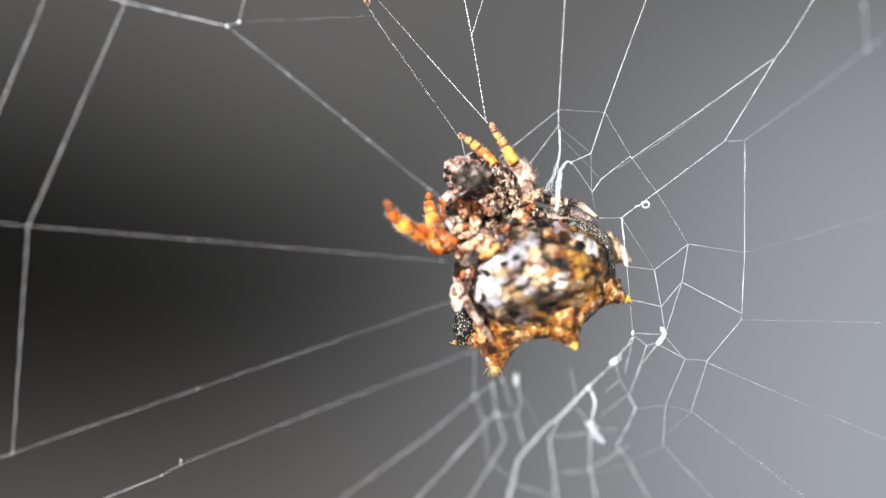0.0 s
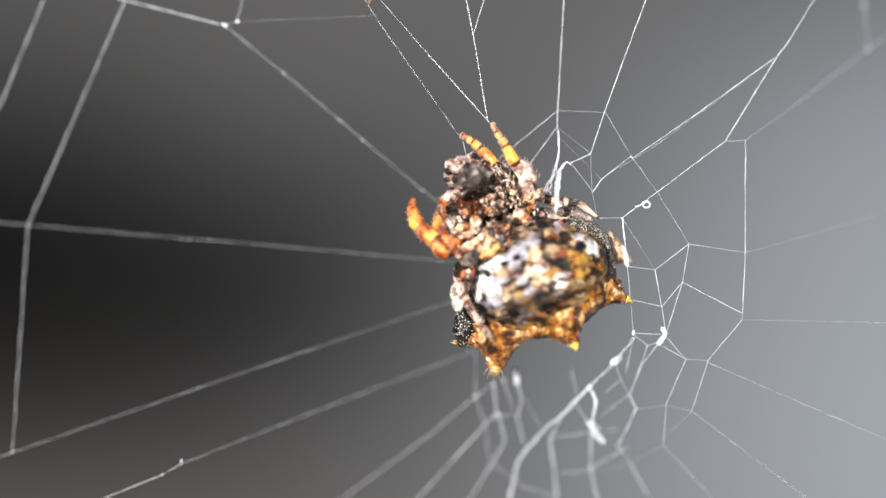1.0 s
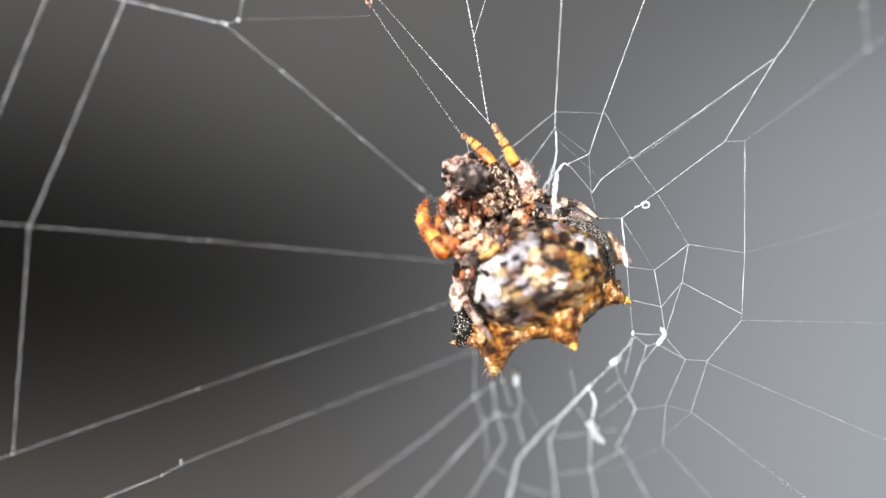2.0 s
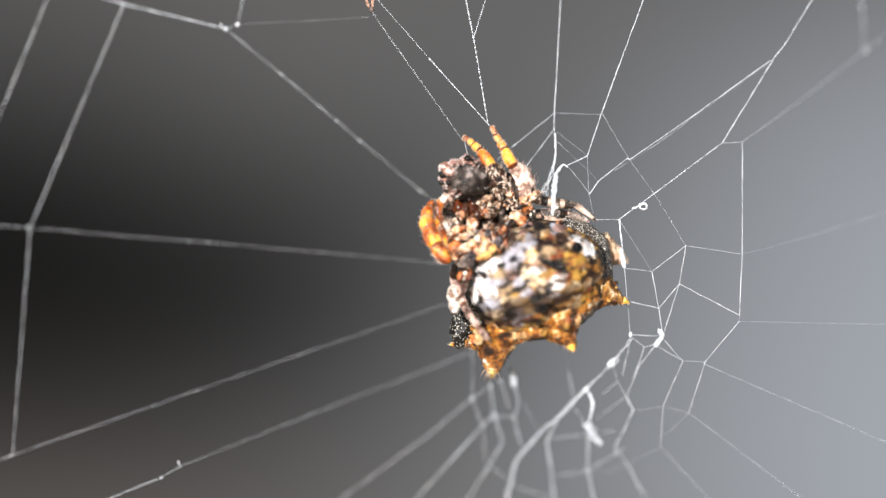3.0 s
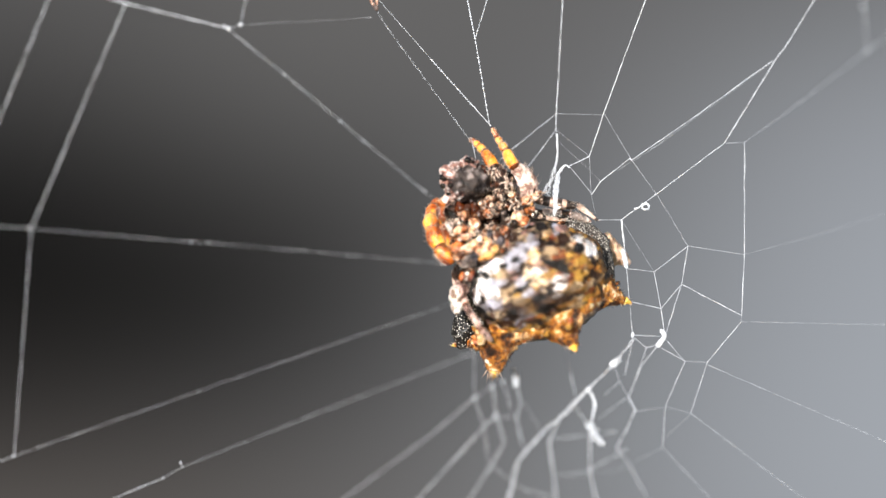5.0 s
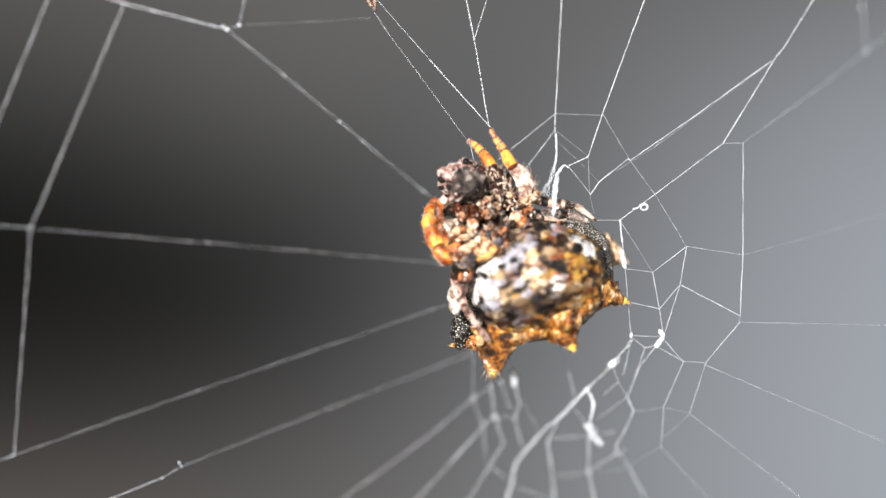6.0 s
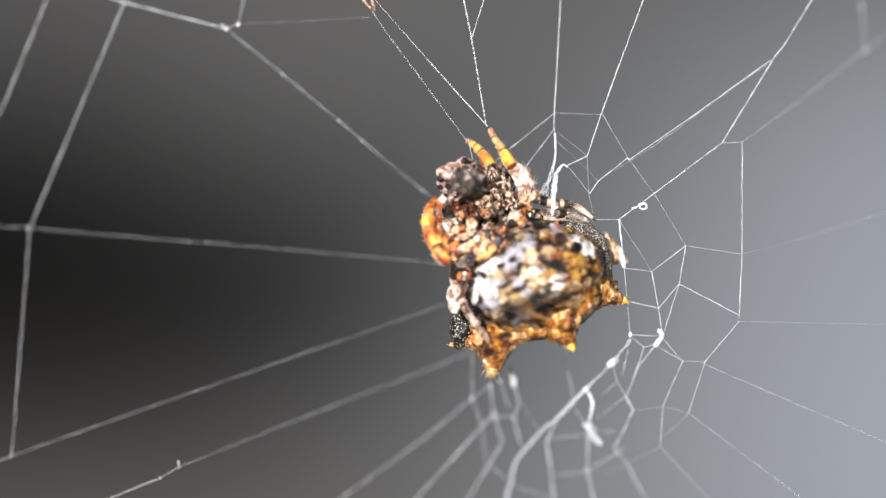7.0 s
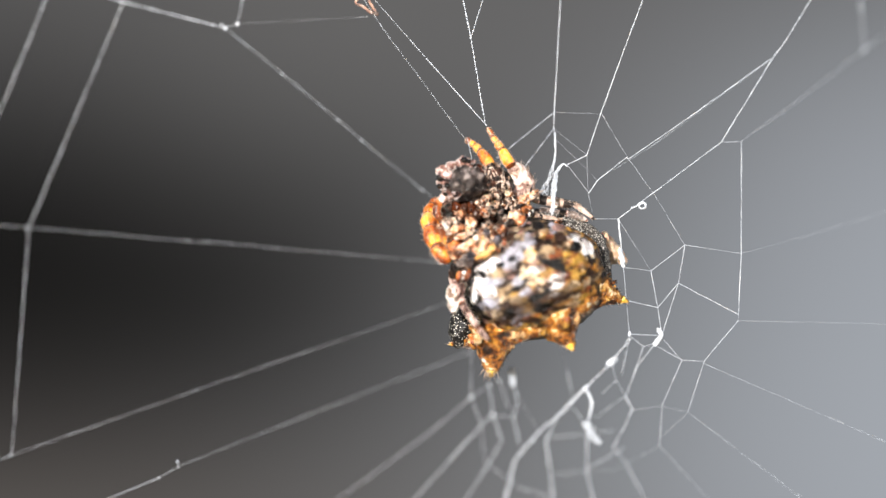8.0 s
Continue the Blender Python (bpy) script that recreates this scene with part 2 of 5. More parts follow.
def add_bristle(bm, root, way, length, r):
    """A thin three-sided hair."""
    way = way.normalized()
    u = way.orthogonal().normalized()
    v = way.cross(u)
    base = [bm.verts.new(root + (u * math.cos(a) + v * math.sin(a)) * r) for a in (0, 2.1, 4.2)]
    tip = bm.verts.new(root + way * length)
    for k in range(3):
        bm.faces.new((base[k], base[(k + 1) % 3], tip))


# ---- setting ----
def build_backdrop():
    """A curved glowing sheet behind the web, far ground and shade painted on it."""
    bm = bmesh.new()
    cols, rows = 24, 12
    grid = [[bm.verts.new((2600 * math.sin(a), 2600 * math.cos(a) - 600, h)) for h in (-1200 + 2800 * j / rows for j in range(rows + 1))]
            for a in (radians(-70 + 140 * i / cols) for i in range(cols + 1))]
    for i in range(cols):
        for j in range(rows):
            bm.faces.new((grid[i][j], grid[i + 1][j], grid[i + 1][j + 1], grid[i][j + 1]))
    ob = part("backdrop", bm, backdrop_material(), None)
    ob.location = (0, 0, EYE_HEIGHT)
    tagged(ob, "glowing sheet of far grey distance with dark and bright tones painted in, out of focus", "backdrop", kind="structure")


build_backdrop()


def build_ground():
    """Dull earth, far below the view."""
    m = Nodes("dull_earth")
    colour = m.ramp(m.noise(3, 6), [(0.35, (0.09, 0.075, 0.055)), (0.65, (0.17, 0.15, 0.11))])
    m.bump(m.noise(40, 4), 0.01)
    bm = bmesh.new()
    bmesh.ops.create_circle(bm, cap_ends=True, segments=48, radius=400000)
    ob = part("ground", bm, m.finish(colour, 0.9, 0.2), None)
    tagged(ob, "dull brown earth below the web", "ground", kind="structure")


build_ground()

# ---- the web ----
web = new("spider_web")
web.location = [a * MM for a in (5.06, 2.97, -1.06)]
web.location.z += EYE_HEIGHT
tagged(web, "white silk orb web with uneven open mesh and knots", "spider web")
STRANDS = {}


def strand(name, pts, r=1.0, beads=0, key="", end=None, node=1.35, drop=(1.4, 2.3)):
    """One silk thread through pts, of thickness r running out to end, with beads droplets on it."""
    rng = random.Random(len(STRANDS) * 7 + 3)
    radius = 0.019 * r
    beads = int(beads * 2.5)
    thin = 1.0 if end is None else end / r
    bm = bmesh.new()
    line = []
    p = [Vector(q) for q in pts]
    for i in range(len(p) - 1):
        n = max(2, int((p[i + 1] - p[i]).length / 0.35))
        for k in range(n):
            wob = Vector((rng.gauss(0, 1), rng.gauss(0, 1), rng.gauss(0, 1))) * 0.006 if 0 < k else Vector()
            along = (i + k / n) / (len(p) - 1)
            line.append((p[i].lerp(p[i + 1], k / n) + wob, radius * (1 + (thin - 1) * along) * rng.choice((0.6, 0.75, 0.85, 1.0, 1.1, 1.3))))
    line.append((p[-1], radius * thin))
    add_tube(bm, line, 6)
    for k in range(beads):
        t = (k + rng.uniform(0.2, 0.8)) / beads * (len(p) - 1)
        i = min(int(t), len(p) - 2)
        b = radius * (1 + (thin - 1) * t / (len(p) - 1)) * rng.uniform(*drop)
        add_blob(bm, p[i].lerp(p[i + 1], t - i), (b, b, b * 1.2), 0, 1, cols=6, rows=5)
    for i, q in enumerate(p):
        b = radius * (1 + (thin - 1) * i / (len(p) - 1)) * node
        add_blob(bm, q, (b, b, b), 0.1, 3, cols=6, rows=5)
    ob = part(name, bm, SILK, web)
    STRANDS[key or len(STRANDS)] = (ob, p[0], p[-1])
    return ob


def knot(centre, radii, turn=0):
    """A small lump of silk on a thread."""
    bm = bmesh.new()
    add_blob(bm, centre, radii, 0.35, 6, (0, turn, 0), 14, 10, centre[0])
    part("silk_knot", bm, SILK, web)


def tuft(pts, r, curls, thick=1.0, key=""):
    """A loose bundle of crinkled silk along pts."""
    rng = random.Random(int(abs(pts[0][0] * 100)) + curls)
    bm = bmesh.new()
    line = curve_points(pts, r if isinstance(r, list) else [r] * len(pts), 14)
    for c in range(curls):
        seed = Vector((rng.uniform(0, 50), rng.uniform(0, 50), rng.uniform(0, 50)))
        bend = []
        for i, (p, w) in enumerate(line):
            off = noise.noise_vector(p * 1.8 + seed) * w * 1.7 + noise.noise_vector(p * 6 + seed) * w * 0.7
            bend.append((p + off, 0.026 * thick * rng.uniform(0.5, 1.5)))
        add_tube(bm, bend, 5)
    ob = part("silk_tuft", bm, SILK, web, "loose crinkled white silk bundle")
    STRANDS[key or len(STRANDS)] = (ob, Vector(pts[0]), Vector(pts[-1]))


# large outer threads
strand("spiral_thread", [(-24.34, 3.06, 13.79), (-27.16, 3.58, 7.04)], 0.8, key="outer")
strand("spiral_thread", [(-20.55, 2.54, 13.10), (-25.44, 4.10, 2.20)], 0.85, key="lc_la")
strand("spiral_thread", [(-25.39, 3.58, 2.20), (-25.95, 1.52, -8.86)], 0.58, key="la_ld")
strand("radial_thread", [(-27.94, 4.10, 2.42), (-25.39, 3.58, 2.20)], 0.45, key="la_la")
strand("radial_thread", [(-25.39, 3.58, 2.20), (-17.46, 3.06, 1.53), (-16.55, 3.06, 1.48), (-5.17, 2.54, 0.48), (-0.10, 1.52, -0.01)], 0.36, 0, key="la_hub", end=0.22, node=8)
strand("radial_thread", [(-27.65, 1.52, -9.49), (-25.95, 1.52, -8.86)], 0.42, key="ld_ld")
strand("radial_thread", [(-25.95, 1.52, -8.86), (-16.96, 1.52, -5.71), (-4.62, 2.54, -1.47), (-1.06, 1.52, -0.23)], 0.36, 2, key="ld_hub", end=0.2, node=7)
strand("radial_thread", [(-22.86, 0.00, -11.56), (-18.61, 0.00, -9.85), (-17.70, 0.25, -9.32), (-10.71, 3.58, -6.66), (-3.78, 4.94, -4.04), (-1.04, 2.54, -2.91)], 0.55, 2, key="le_hub", end=0.2, node=6)
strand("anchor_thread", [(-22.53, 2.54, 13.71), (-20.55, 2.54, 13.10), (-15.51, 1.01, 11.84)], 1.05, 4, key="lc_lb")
strand("radial_thread", [(-15.53, 1.52, 11.86), (-12.57, 1.52, 9.53), (-9.83, 1.52, 7.31), (-8.68, 1.52, 6.35), (-5.72, 2.03, 3.97), (-1.89, 1.01, 1.09)], 0.5, 0, key="lb_hub", end=0.35, node=7)
strand("radial_thread", [(-15.51, 1.01, 11.84), (-14.93, 1.01, 12.05), (-14.63, 2.03, 13.73)], 0.6, 0, key="lb_lb", node=9)
strand("spiral_thread", [(-14.93, 1.01, 12.05), (-11.16, 0.00, 12.16), (-8.53, -1.00, 12.24)], 0.12, 0, key="lb_top", node=6)
knot((-17.70, 0.25, -9.14), (0.04, 0.04, 0.07))

# upper threads
strand("radial_thread", [(-9.23, -1.00, 13.68), (-8.68, -1.50, 12.70), (-8.08, -1.74, 11.74), (-4.31, -1.99, 6.40)], 0.38, 8, key="top_leg")
strand("radial_thread", [(-4.23, -2.48, 6.46), (-3.99, -2.48, 5.33)], 0.4, key="leg_leg")
strand("radial_thread", [(-8.34, -2.48, 13.13), (-5.79, -2.72, 10.22)], 0.4, 4, key="t2a", drop=(1.6, 2.8))
strand("radial_thread", [(-5.79, -2.72, 10.22), (-5.30, -2.76, 9.67), (-4.72, -2.82, 9.02), (-2.97, -2.97, 7.07)], 0.85, 6, key="t2b", node=2.4, drop=(1.3, 2.2))
strand("radial_thread", [(-4.09, -2.72, 13.17), (-3.69, -2.82, 11.15), (-3.02, -2.97, 7.15)], 0.6, 13, key="t3", drop=(2.8, 4.0))
strand("spiral_thread", [(-3.10, -2.48, 13.13), (-3.69, -2.82, 11.23)], 0.6, 3, key="t4")
strand("radial_thread", [(0.79, -0.90, 13.21), (0.47, -1.50, 7.72)], 0.75, 3, key="t5")
strand("radial_thread", [(4.70, -2.48, 13.18), (2.62, -2.72, 7.56), (1.97, -2.72, 5.60)], 0.75, 10, key="t6")
strand("spiral_thread", [(0.47, -1.50, 7.72), (2.62, -2.72, 7.56)], 0.2, key="u1")
strand("spiral_thread", [(0.47, -1.50, 7.72), (-1.78, -1.00, 5.91), (-2.45, 0.00, 5.33)], 0.6, key="u2")
strand("radial_thread", [(0.47, -1.50, 7.72), (0.45, -1.50, 6.94), (0.50, -2.48, 5.87)], 0.8, 3, key="u3")
strand("spiral_thread", [(0.45, -1.50, 6.94), (-1.11, -1.00, 4.88), (-1.90, 0.00, 3.81)], 0.6, 3, key="u4")
strand("spiral_thread", [(0.45, -1.50, 6.94), (1.97, -2.72, 5.60)], 0.18, key="u5")
strand("spiral_thread", [(0.53, -2.48, 6.38), (2.00, -2.68, 4.87), (2.43, -2.68, 4.36)], 0.18, key="u6")
strand("spiral_thread", [(1.06, -2.63, 5.20), (1.97, -2.72, 5.60)], 0.8, 2, key="u7")
strand("spiral_thread", [(1.12, -2.63, 5.12), (2.03, -2.72, 3.77)], 0.35, key="u8")
strand("radial_thread", [(1.97, -2.72, 5.60), (2.00, -2.72, 3.83), (2.20, -2.48, 2.84)], 0.25, key="u9")
tuft([(0.48, -2.48, 6.73), (0.52, -2.48, 5.87), (0.38, -2.48, 5.12), (0.16, -2.23, 4.37), (-0.06, -1.99, 3.75)], [0.03, 0.04, 0.06, 0.14, 0.26], 11, 0.3, "v1")
tuft([(1.07, -2.48, 5.12), (0.86, -2.48, 5.22), (0.58, -2.48, 4.86), (0.45, -3.1, 4.4), (0.4, -3.6, 3.9), (0.36, -4.05, 3.35), (0.3, -4.34, 2.85)], [0.02, 0.025, 0.07, 0.12, 0.11, 0.06, 0.04], 26, 0.52, "v2")

# open meshes beside the spider
strand("radial_thread", [(2.03, -2.72, 3.77), (2.43, -2.72, 4.36), (3.82, -2.72, 5.46)], 0.70, 4)
strand("radial_thread", [(3.82, -2.72, 5.46), (3.91, -2.72, 5.38), (6.93, -2.38, 7.46), (10.71, -1.50, 10.16)], 0.66, 5)
strand("radial_thread", [(3.22, -2.38, 4.88), (5.08, -1.74, 6.03), (10.95, -0.50, 10.29)], 0.25)
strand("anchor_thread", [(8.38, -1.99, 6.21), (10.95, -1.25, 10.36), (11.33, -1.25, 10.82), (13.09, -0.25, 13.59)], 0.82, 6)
strand("spiral_thread", [(8.38, -2.09, 6.21), (5.09, -2.68, 3.77), (3.42, -2.77, 2.54)], 0.70, 5)
strand("spiral_thread", [(8.38, -1.99, 6.21), (9.36, -1.50, 6.25)], 0.41)
strand("spiral_thread", [(9.36, -1.50, 6.25), (9.29, -2.48, 0.90), (9.14, -2.68, -2.00)], 0.61, 6)
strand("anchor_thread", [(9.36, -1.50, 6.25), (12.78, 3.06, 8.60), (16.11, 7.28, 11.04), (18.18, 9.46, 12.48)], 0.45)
strand("spiral_thread", [(16.11, 7.28, 11.04), (16.02, 8.36, 14.12)], 0.49)
knot((16.11, 7.28, 11.04), (0.07, 0.07, 0.07))
knot((15.96, 7.82, 13.24), (0.07, 0.07, 0.07))
strand("spiral_thread", [(2.62, -2.72, 7.56), (3.91, -2.72, 5.38), (5.09, -2.72, 3.77), (6.59, -2.72, 1.30)], 0.3)
strand("spiral_thread", [(2.29, -2.82, 2.54), (3.42, -2.77, 2.54)], 0.49)
tuft([(3.42, -2.77, 2.54), (3.53, -2.77, 1.62), (3.63, -2.77, 0.69)], 0.035, 3, 0.7)
tuft([(3.53, -2.77, 1.09), (3.58, -2.77, 0.77), (3.69, -2.77, 0.28)], 0.09, 16, 1.2)
tuft([(4.05, -2.77, 3.06), (4.30, -2.77, 3.14), (4.44, -2.77, 3.28), (4.60, -2.77, 3.32), (4.72, -2.77, 3.22), (4.70, -2.77, 3.08), (4.56, -2.77, 3.02), (4.42, -2.77, 3.10), (4.48, -2.77, 3.24), (4.66, -2.77, 3.28)], 0.045, 4, 0.7)
strand("spiral_thread", [(3.42, -2.77, 2.54), (4.98, -2.77, 0.07)], 0.20)
strand("spiral_thread", [(3.63, -2.77, 0.23), (4.98, -2.77, 0.07)], 0.49)
strand("spiral_thread", [(4.98, -2.77, 0.07), (6.59, -2.72, 1.30)], 0.57)
strand("spiral_thread", [(6.59, -2.72, 1.30), (9.28, -2.58, 0.90)], 0.30, 4)
strand("radial_thread", [(6.59, -2.72, 1.30), (6.29, -2.72, -0.52), (5.54, -2.23, -2.95)], 0.57, 3)
strand("radial_thread", [(6.29, -2.72, -0.52), (9.14, -2.68, -2.00)], 0.57, 5)
strand("radial_thread", [(9.14, -2.68, -2.00), (9.12, -2.68, -2.30), (16.98, -1.50, -2.48)], 0.23, 3, end=0.15)
strand("spiral_thread", [(9.12, -2.68, -2.30), (7.52, -2.48, -4.23)], 0.57, 4)
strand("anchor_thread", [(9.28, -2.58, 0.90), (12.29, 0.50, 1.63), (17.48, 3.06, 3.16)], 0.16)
strand("spiral_thread", [(4.98, -2.77, 0.07), (5.31, -2.58, -1.68), (5.51, -2.23, -2.89)], 0.61, 6)
strand("spiral_thread", [(6.29, -2.72, -0.52), (5.31, -2.58, -1.68)], 0.57)
strand("spiral_thread", [(5.31, -2.58, -1.68), (3.92, -2.48, -1.36)], 0.57)
strand("spiral_thread", [(3.67, -2.68, 0.23), (4.00, -1.74, -2.96)], 0.49)
strand("spiral_thread", [(4.00, -1.74, -2.96), (5.41, -1.74, -3.01)], 0.49)
knot((4.00, -1.74, -2.96), (0.08, 0.08, 0.14))
tuft([(5.33, -2.23, -2.73), (5.49, -2.23, -3.08), (5.18, -1.99, -3.41)], 0.1, 14, 1.1)
strand("spiral_thread", [(5.55, -1.99, -3.14), (6.50, -1.89, -4.20)], 0.49)
strand("spiral_thread", [(5.14, -1.74, -3.44), (6.50, -1.89, -4.20)], 0.41)
strand("spiral_thread", [(6.50, -1.89, -4.20), (7.53, -2.23, -4.24)], 0.29)
strand("radial_thread", [(6.50, -1.89, -4.20), (5.63, -0.50, -6.38), (5.55, 0.50, -8.40)], 0.53, 3)
strand("radial_thread", [(7.53, -2.33, -4.24), (6.83, -1.00, -6.71)], 0.49, 4)
strand("radial_thread", [(7.53, -2.33, -4.35), (17.03, -1.00, -8.44)], 0.29, 4, end=0.2)
strand("radial_thread", [(6.83, -1.00, -6.71), (12.79, 0.00, -11.21)], 0.29, 3, end=0.25)
strand("spiral_thread", [(6.83, -1.00, -6.71), (5.66, 0.00, -6.45), (4.26, 1.01, -6.71)], 0.23)
strand("spiral_thread", [(6.83, -1.00, -6.76), (5.71, 1.01, -7.94)], 0.20)
strand("radial_thread", [(5.58, 1.01, -8.43), (8.26, 1.52, -11.30)], 0.29)
strand("spiral_thread", [(5.58, 1.01, -8.43), (3.52, 4.94, -9.78), (1.00, 6.32, -10.13)], 0.20)

# gathered silk below the spider, farther back
tuft([(4.01, -1.50, -3.18), (3.20, -0.25, -4.35), (1.99, 1.01, -5.61), (0.87, 1.77, -6.82), (-0.24, 3.56, -7.90), (-1.23, 4.38, -9.14), (-1.54, 5.01, -10.06), (-1.87, 5.43, -11.62)], 0.09, 5, 0.55)
knot((3.24, -0.10, -4.32), (0.36, 0.13, 0.15), -42)
knot((1.99, 1.01, -5.67), (0.12, 0.12, 0.14))
strand("spiral_thread", [(4.04, -1.00, -3.19), (3.72, 0.50, -4.91)], 0.94)
strand("spiral_thread", [(4.01, -1.50, -3.02), (4.69, -1.00, -3.57), (5.26, -1.50, -3.40)], 0.65)
strand("spiral_thread", [(4.69, -1.00, -3.57), (4.30, 0.00, -4.90), (3.94, 1.01, -6.02)], 0.94)
strand("spiral_thread", [(5.22, -1.25, -3.46), (4.49, 0.00, -4.49), (3.94, 1.01, -5.97)], 0.85)
strand("spiral_thread", [(3.21, 0.00, -4.49), (3.48, 0.50, -5.24), (3.94, 1.01, -6.02)], 0.65)
strand("spiral_thread", [(3.48, 0.50, -5.24), (2.81, 1.01, -5.86)], 0.56)
strand("spiral_thread", [(3.94, 1.01, -5.97), (2.56, 2.95, -7.13)], 0.47)
strand("radial_thread", [(3.94, 1.01, -6.02), (4.26, 1.01, -6.62), (3.93, 1.52, -7.46), (3.41, 2.95, -8.57)], 1.04, 2)
tuft([(2.00, 1.26, -5.67), (2.30, 1.26, -6.36), (2.12, 1.52, -7.27)], 0.05, 4, 0.9)
knot((2.30, 1.26, -6.36), (0.09, 0.08, 0.11))
tuft([(2.04, 1.52, -7.27), (2.18, 1.52, -7.68), (2.64, 1.52, -8.23)], 0.2, 16, 0.75)
strand("radial_thread", [(2.16, 3.35, -7.48), (2.16, 4.17, -9.74), (2.57, 4.59, -11.57)], 1.04)
strand("radial_thread", [(3.43, 3.35, -8.59), (3.98, 3.76, -9.22), (5.26, 4.59, -11.57)], 0.75, 1)
strand("spiral_thread", [(1.45, 2.95, -6.09), (0.90, 2.95, -3.61)], 0.56)
strand("spiral_thread", [(0.64, 3.35, -7.21), (0.16, 4.17, -8.29), (0.41, 5.01, -10.06), (0.58, 5.43, -11.62)], 1.40)
strand("spiral_thread", [(0.17, 4.59, -8.23), (3.45, 3.76, -7.78)], 0.47)
strand("spiral_thread", [(0.41, 5.01, -10.06), (2.16, 4.17, -9.74), (3.98, 3.76, -8.61)], 0.47)
strand("spiral_thread", [(1.47, 3.35, -6.66), (2.30, 3.35, -7.76)], 0.56)
strand("radial_thread", [(-3.51, 2.64, -3.32), (-3.51, 4.17, -6.19), (-3.03, 4.59, -7.54), (-2.83, 5.01, -9.37)], 0.56)
strand("radial_thread", [(-2.62, 4.17, -5.57), (-3.51, 4.17, -6.19), (-5.57, 4.59, -7.95), (-10.62, 5.43, -11.68)], 0.56, 2)
strand("radial_thread", [(-2.62, 4.17, -5.57), (-2.44, 4.59, -7.03), (-3.03, 4.17, -7.58), (-6.62, 4.59, -11.57)], 0.9, 1)
strand("radial_thread", [(-2.44, 4.59, -7.03), (-2.00, 4.59, -8.37), (-2.67, 4.59, -9.48), (-4.00, 5.01, -11.66)], 1.0)
tuft([(-1.51, 3.76, -4.72), (-1.46, 3.76, -5.56)], 0.10, 7, 1.4)
knot((-1.48, 3.76, -5.02), (0.09, 0.09, 0.26))
strand("spiral_thread", [(-1.49, 3.76, -5.23), (-1.23, 3.76, -6.40), (-1.46, 4.17, -7.18), (-1.11, 4.59, -8.51)], 1.04)
strand("spiral_thread", [(-1.43, 4.17, -7.10), (-2.44, 4.59, -7.12)], 0.47)
strand("spiral_thread", [(-2.12, 4.17, -5.36), (-1.70, 4.17, -6.69)], 0.56)
strand("spiral_thread", [(-2.66, 5.01, -9.51), (-1.13, 5.01, -10.68), (0.55, 5.01, -11.18)], 0.47)
strand("spiral_thread", [(-1.12, 4.17, -6.27), (-0.23, 4.17, -7.80)], 0.23)
knot((-2.62, 4.17, -5.57), (0.06, 0.06, 0.08))
knot((-2.12, 4.17, -5.36), (0.06, 0.06, 0.06))
knot((-3.51, 4.17, -6.19), (0.06, 0.06, 0.07))
knot((-2.44, 4.59, -7.03), (0.07, 0.06, 0.07))

# ---- a scrap of dried plant caught at the top of the web ----
bm = bmesh.new()
loop = [(0, 0, 0), (-0.16, 0.02, 0.3), (-0.3, 0.05, 0.72), (-0.42, 0.05, 1.05), (-0.2, 0.08, 1.12), (0.12, 0.06, 0.98), (0.1, 0.03, 0.55), (0.06, 0, 0.2), (0, 0, 0)]
line = curve_points(loop, [0.07, 0.075, 0.06, 0.05, 0.06, 0.07, 0.065, 0.06, 0.06], 8)
add_tube(bm, [(p + noise.noise_vector(p * 4) * 0.04, r * (1 + 0.3 * noise.noise(p * 7))) for p, r in line], 8)
scrap = part("plant_scrap", bm, SCRAP, None)
tagged(scrap, "small curled tan plant scrap caught in the silk", "debris")
bm = bmesh.new()
add_blob(bm, (0.0, -0.08, 0.04), (0.12, 0.1, 0.15), 0.4, 5, (0, -30, 0), 14, 10)
part("stub", bm, DEBRIS, scrap, "dark brown stub")

# ---- the spider ----
spider = new("spider")
tagged(spider, "spiny orb weaver with orange legs hanging on its web", "spider")

# abdomen: black grained back shield, and the wrinkled belly towards the viewer
BELLY_C, BELLY_R = Vector((0.26, -0.40, -0.46)), Vector((3.14, 3.3, 2.68))


def build_abdomen():
    bm = bmesh.new()
    add_blob(bm, (0.02, 0.90, -0.38), (3.84, 1.5, 3.12), 0.04, 1.2, (0, -14, 0), 64, 40)
    part("back_shield", bm, SHELL, spider, "black grained shield with pale grains")
    bm = bmesh.new()
    add_blob(bm, (-3.36, 0.55, -2.85), (0.62, 0.75, 1.05), 0.1, 2.0, (0, 8, 0), 30, 20)
    part("shield_corner", bm, CORNER, spider, "black grained corner of the shield")
    bm = bmesh.new()
    made = bmesh.ops.create_uvsphere(bm, u_segments=200, v_segments=140, radius=1.0)["verts"]
    for v in made:
        n = v.co.normalized()
        q = Vector((n.x * BELLY_R.x, n.y * (BELLY_R.y if n.y < 0 else 1.0), n.z * BELLY_R.z))
        front = max(0.0, -n.y)
        ridge = 0.07 * math.sin(6.5 * (q.z * 0.9 + q.x * 0.35) + 1.8 * noise.noise(q * 0.8)) * (0.3 + 0.7 * (1 - front))
        corner = max(0.0, n.dot(Vector((-0.62, -0.35, -0.7))))
        k = 0.5 * corner ** 3 + 0.10 * noise.fractal(q * 1.3, 0.8, 2.0, 4) + ridge
        v.co = BELLY_C + q + n * k + Vector((-0.2, 0, 0.12)) * front * front
    return part("belly", bm, BELLY, spider, "wrinkled belly blotched cream, ochre and black")


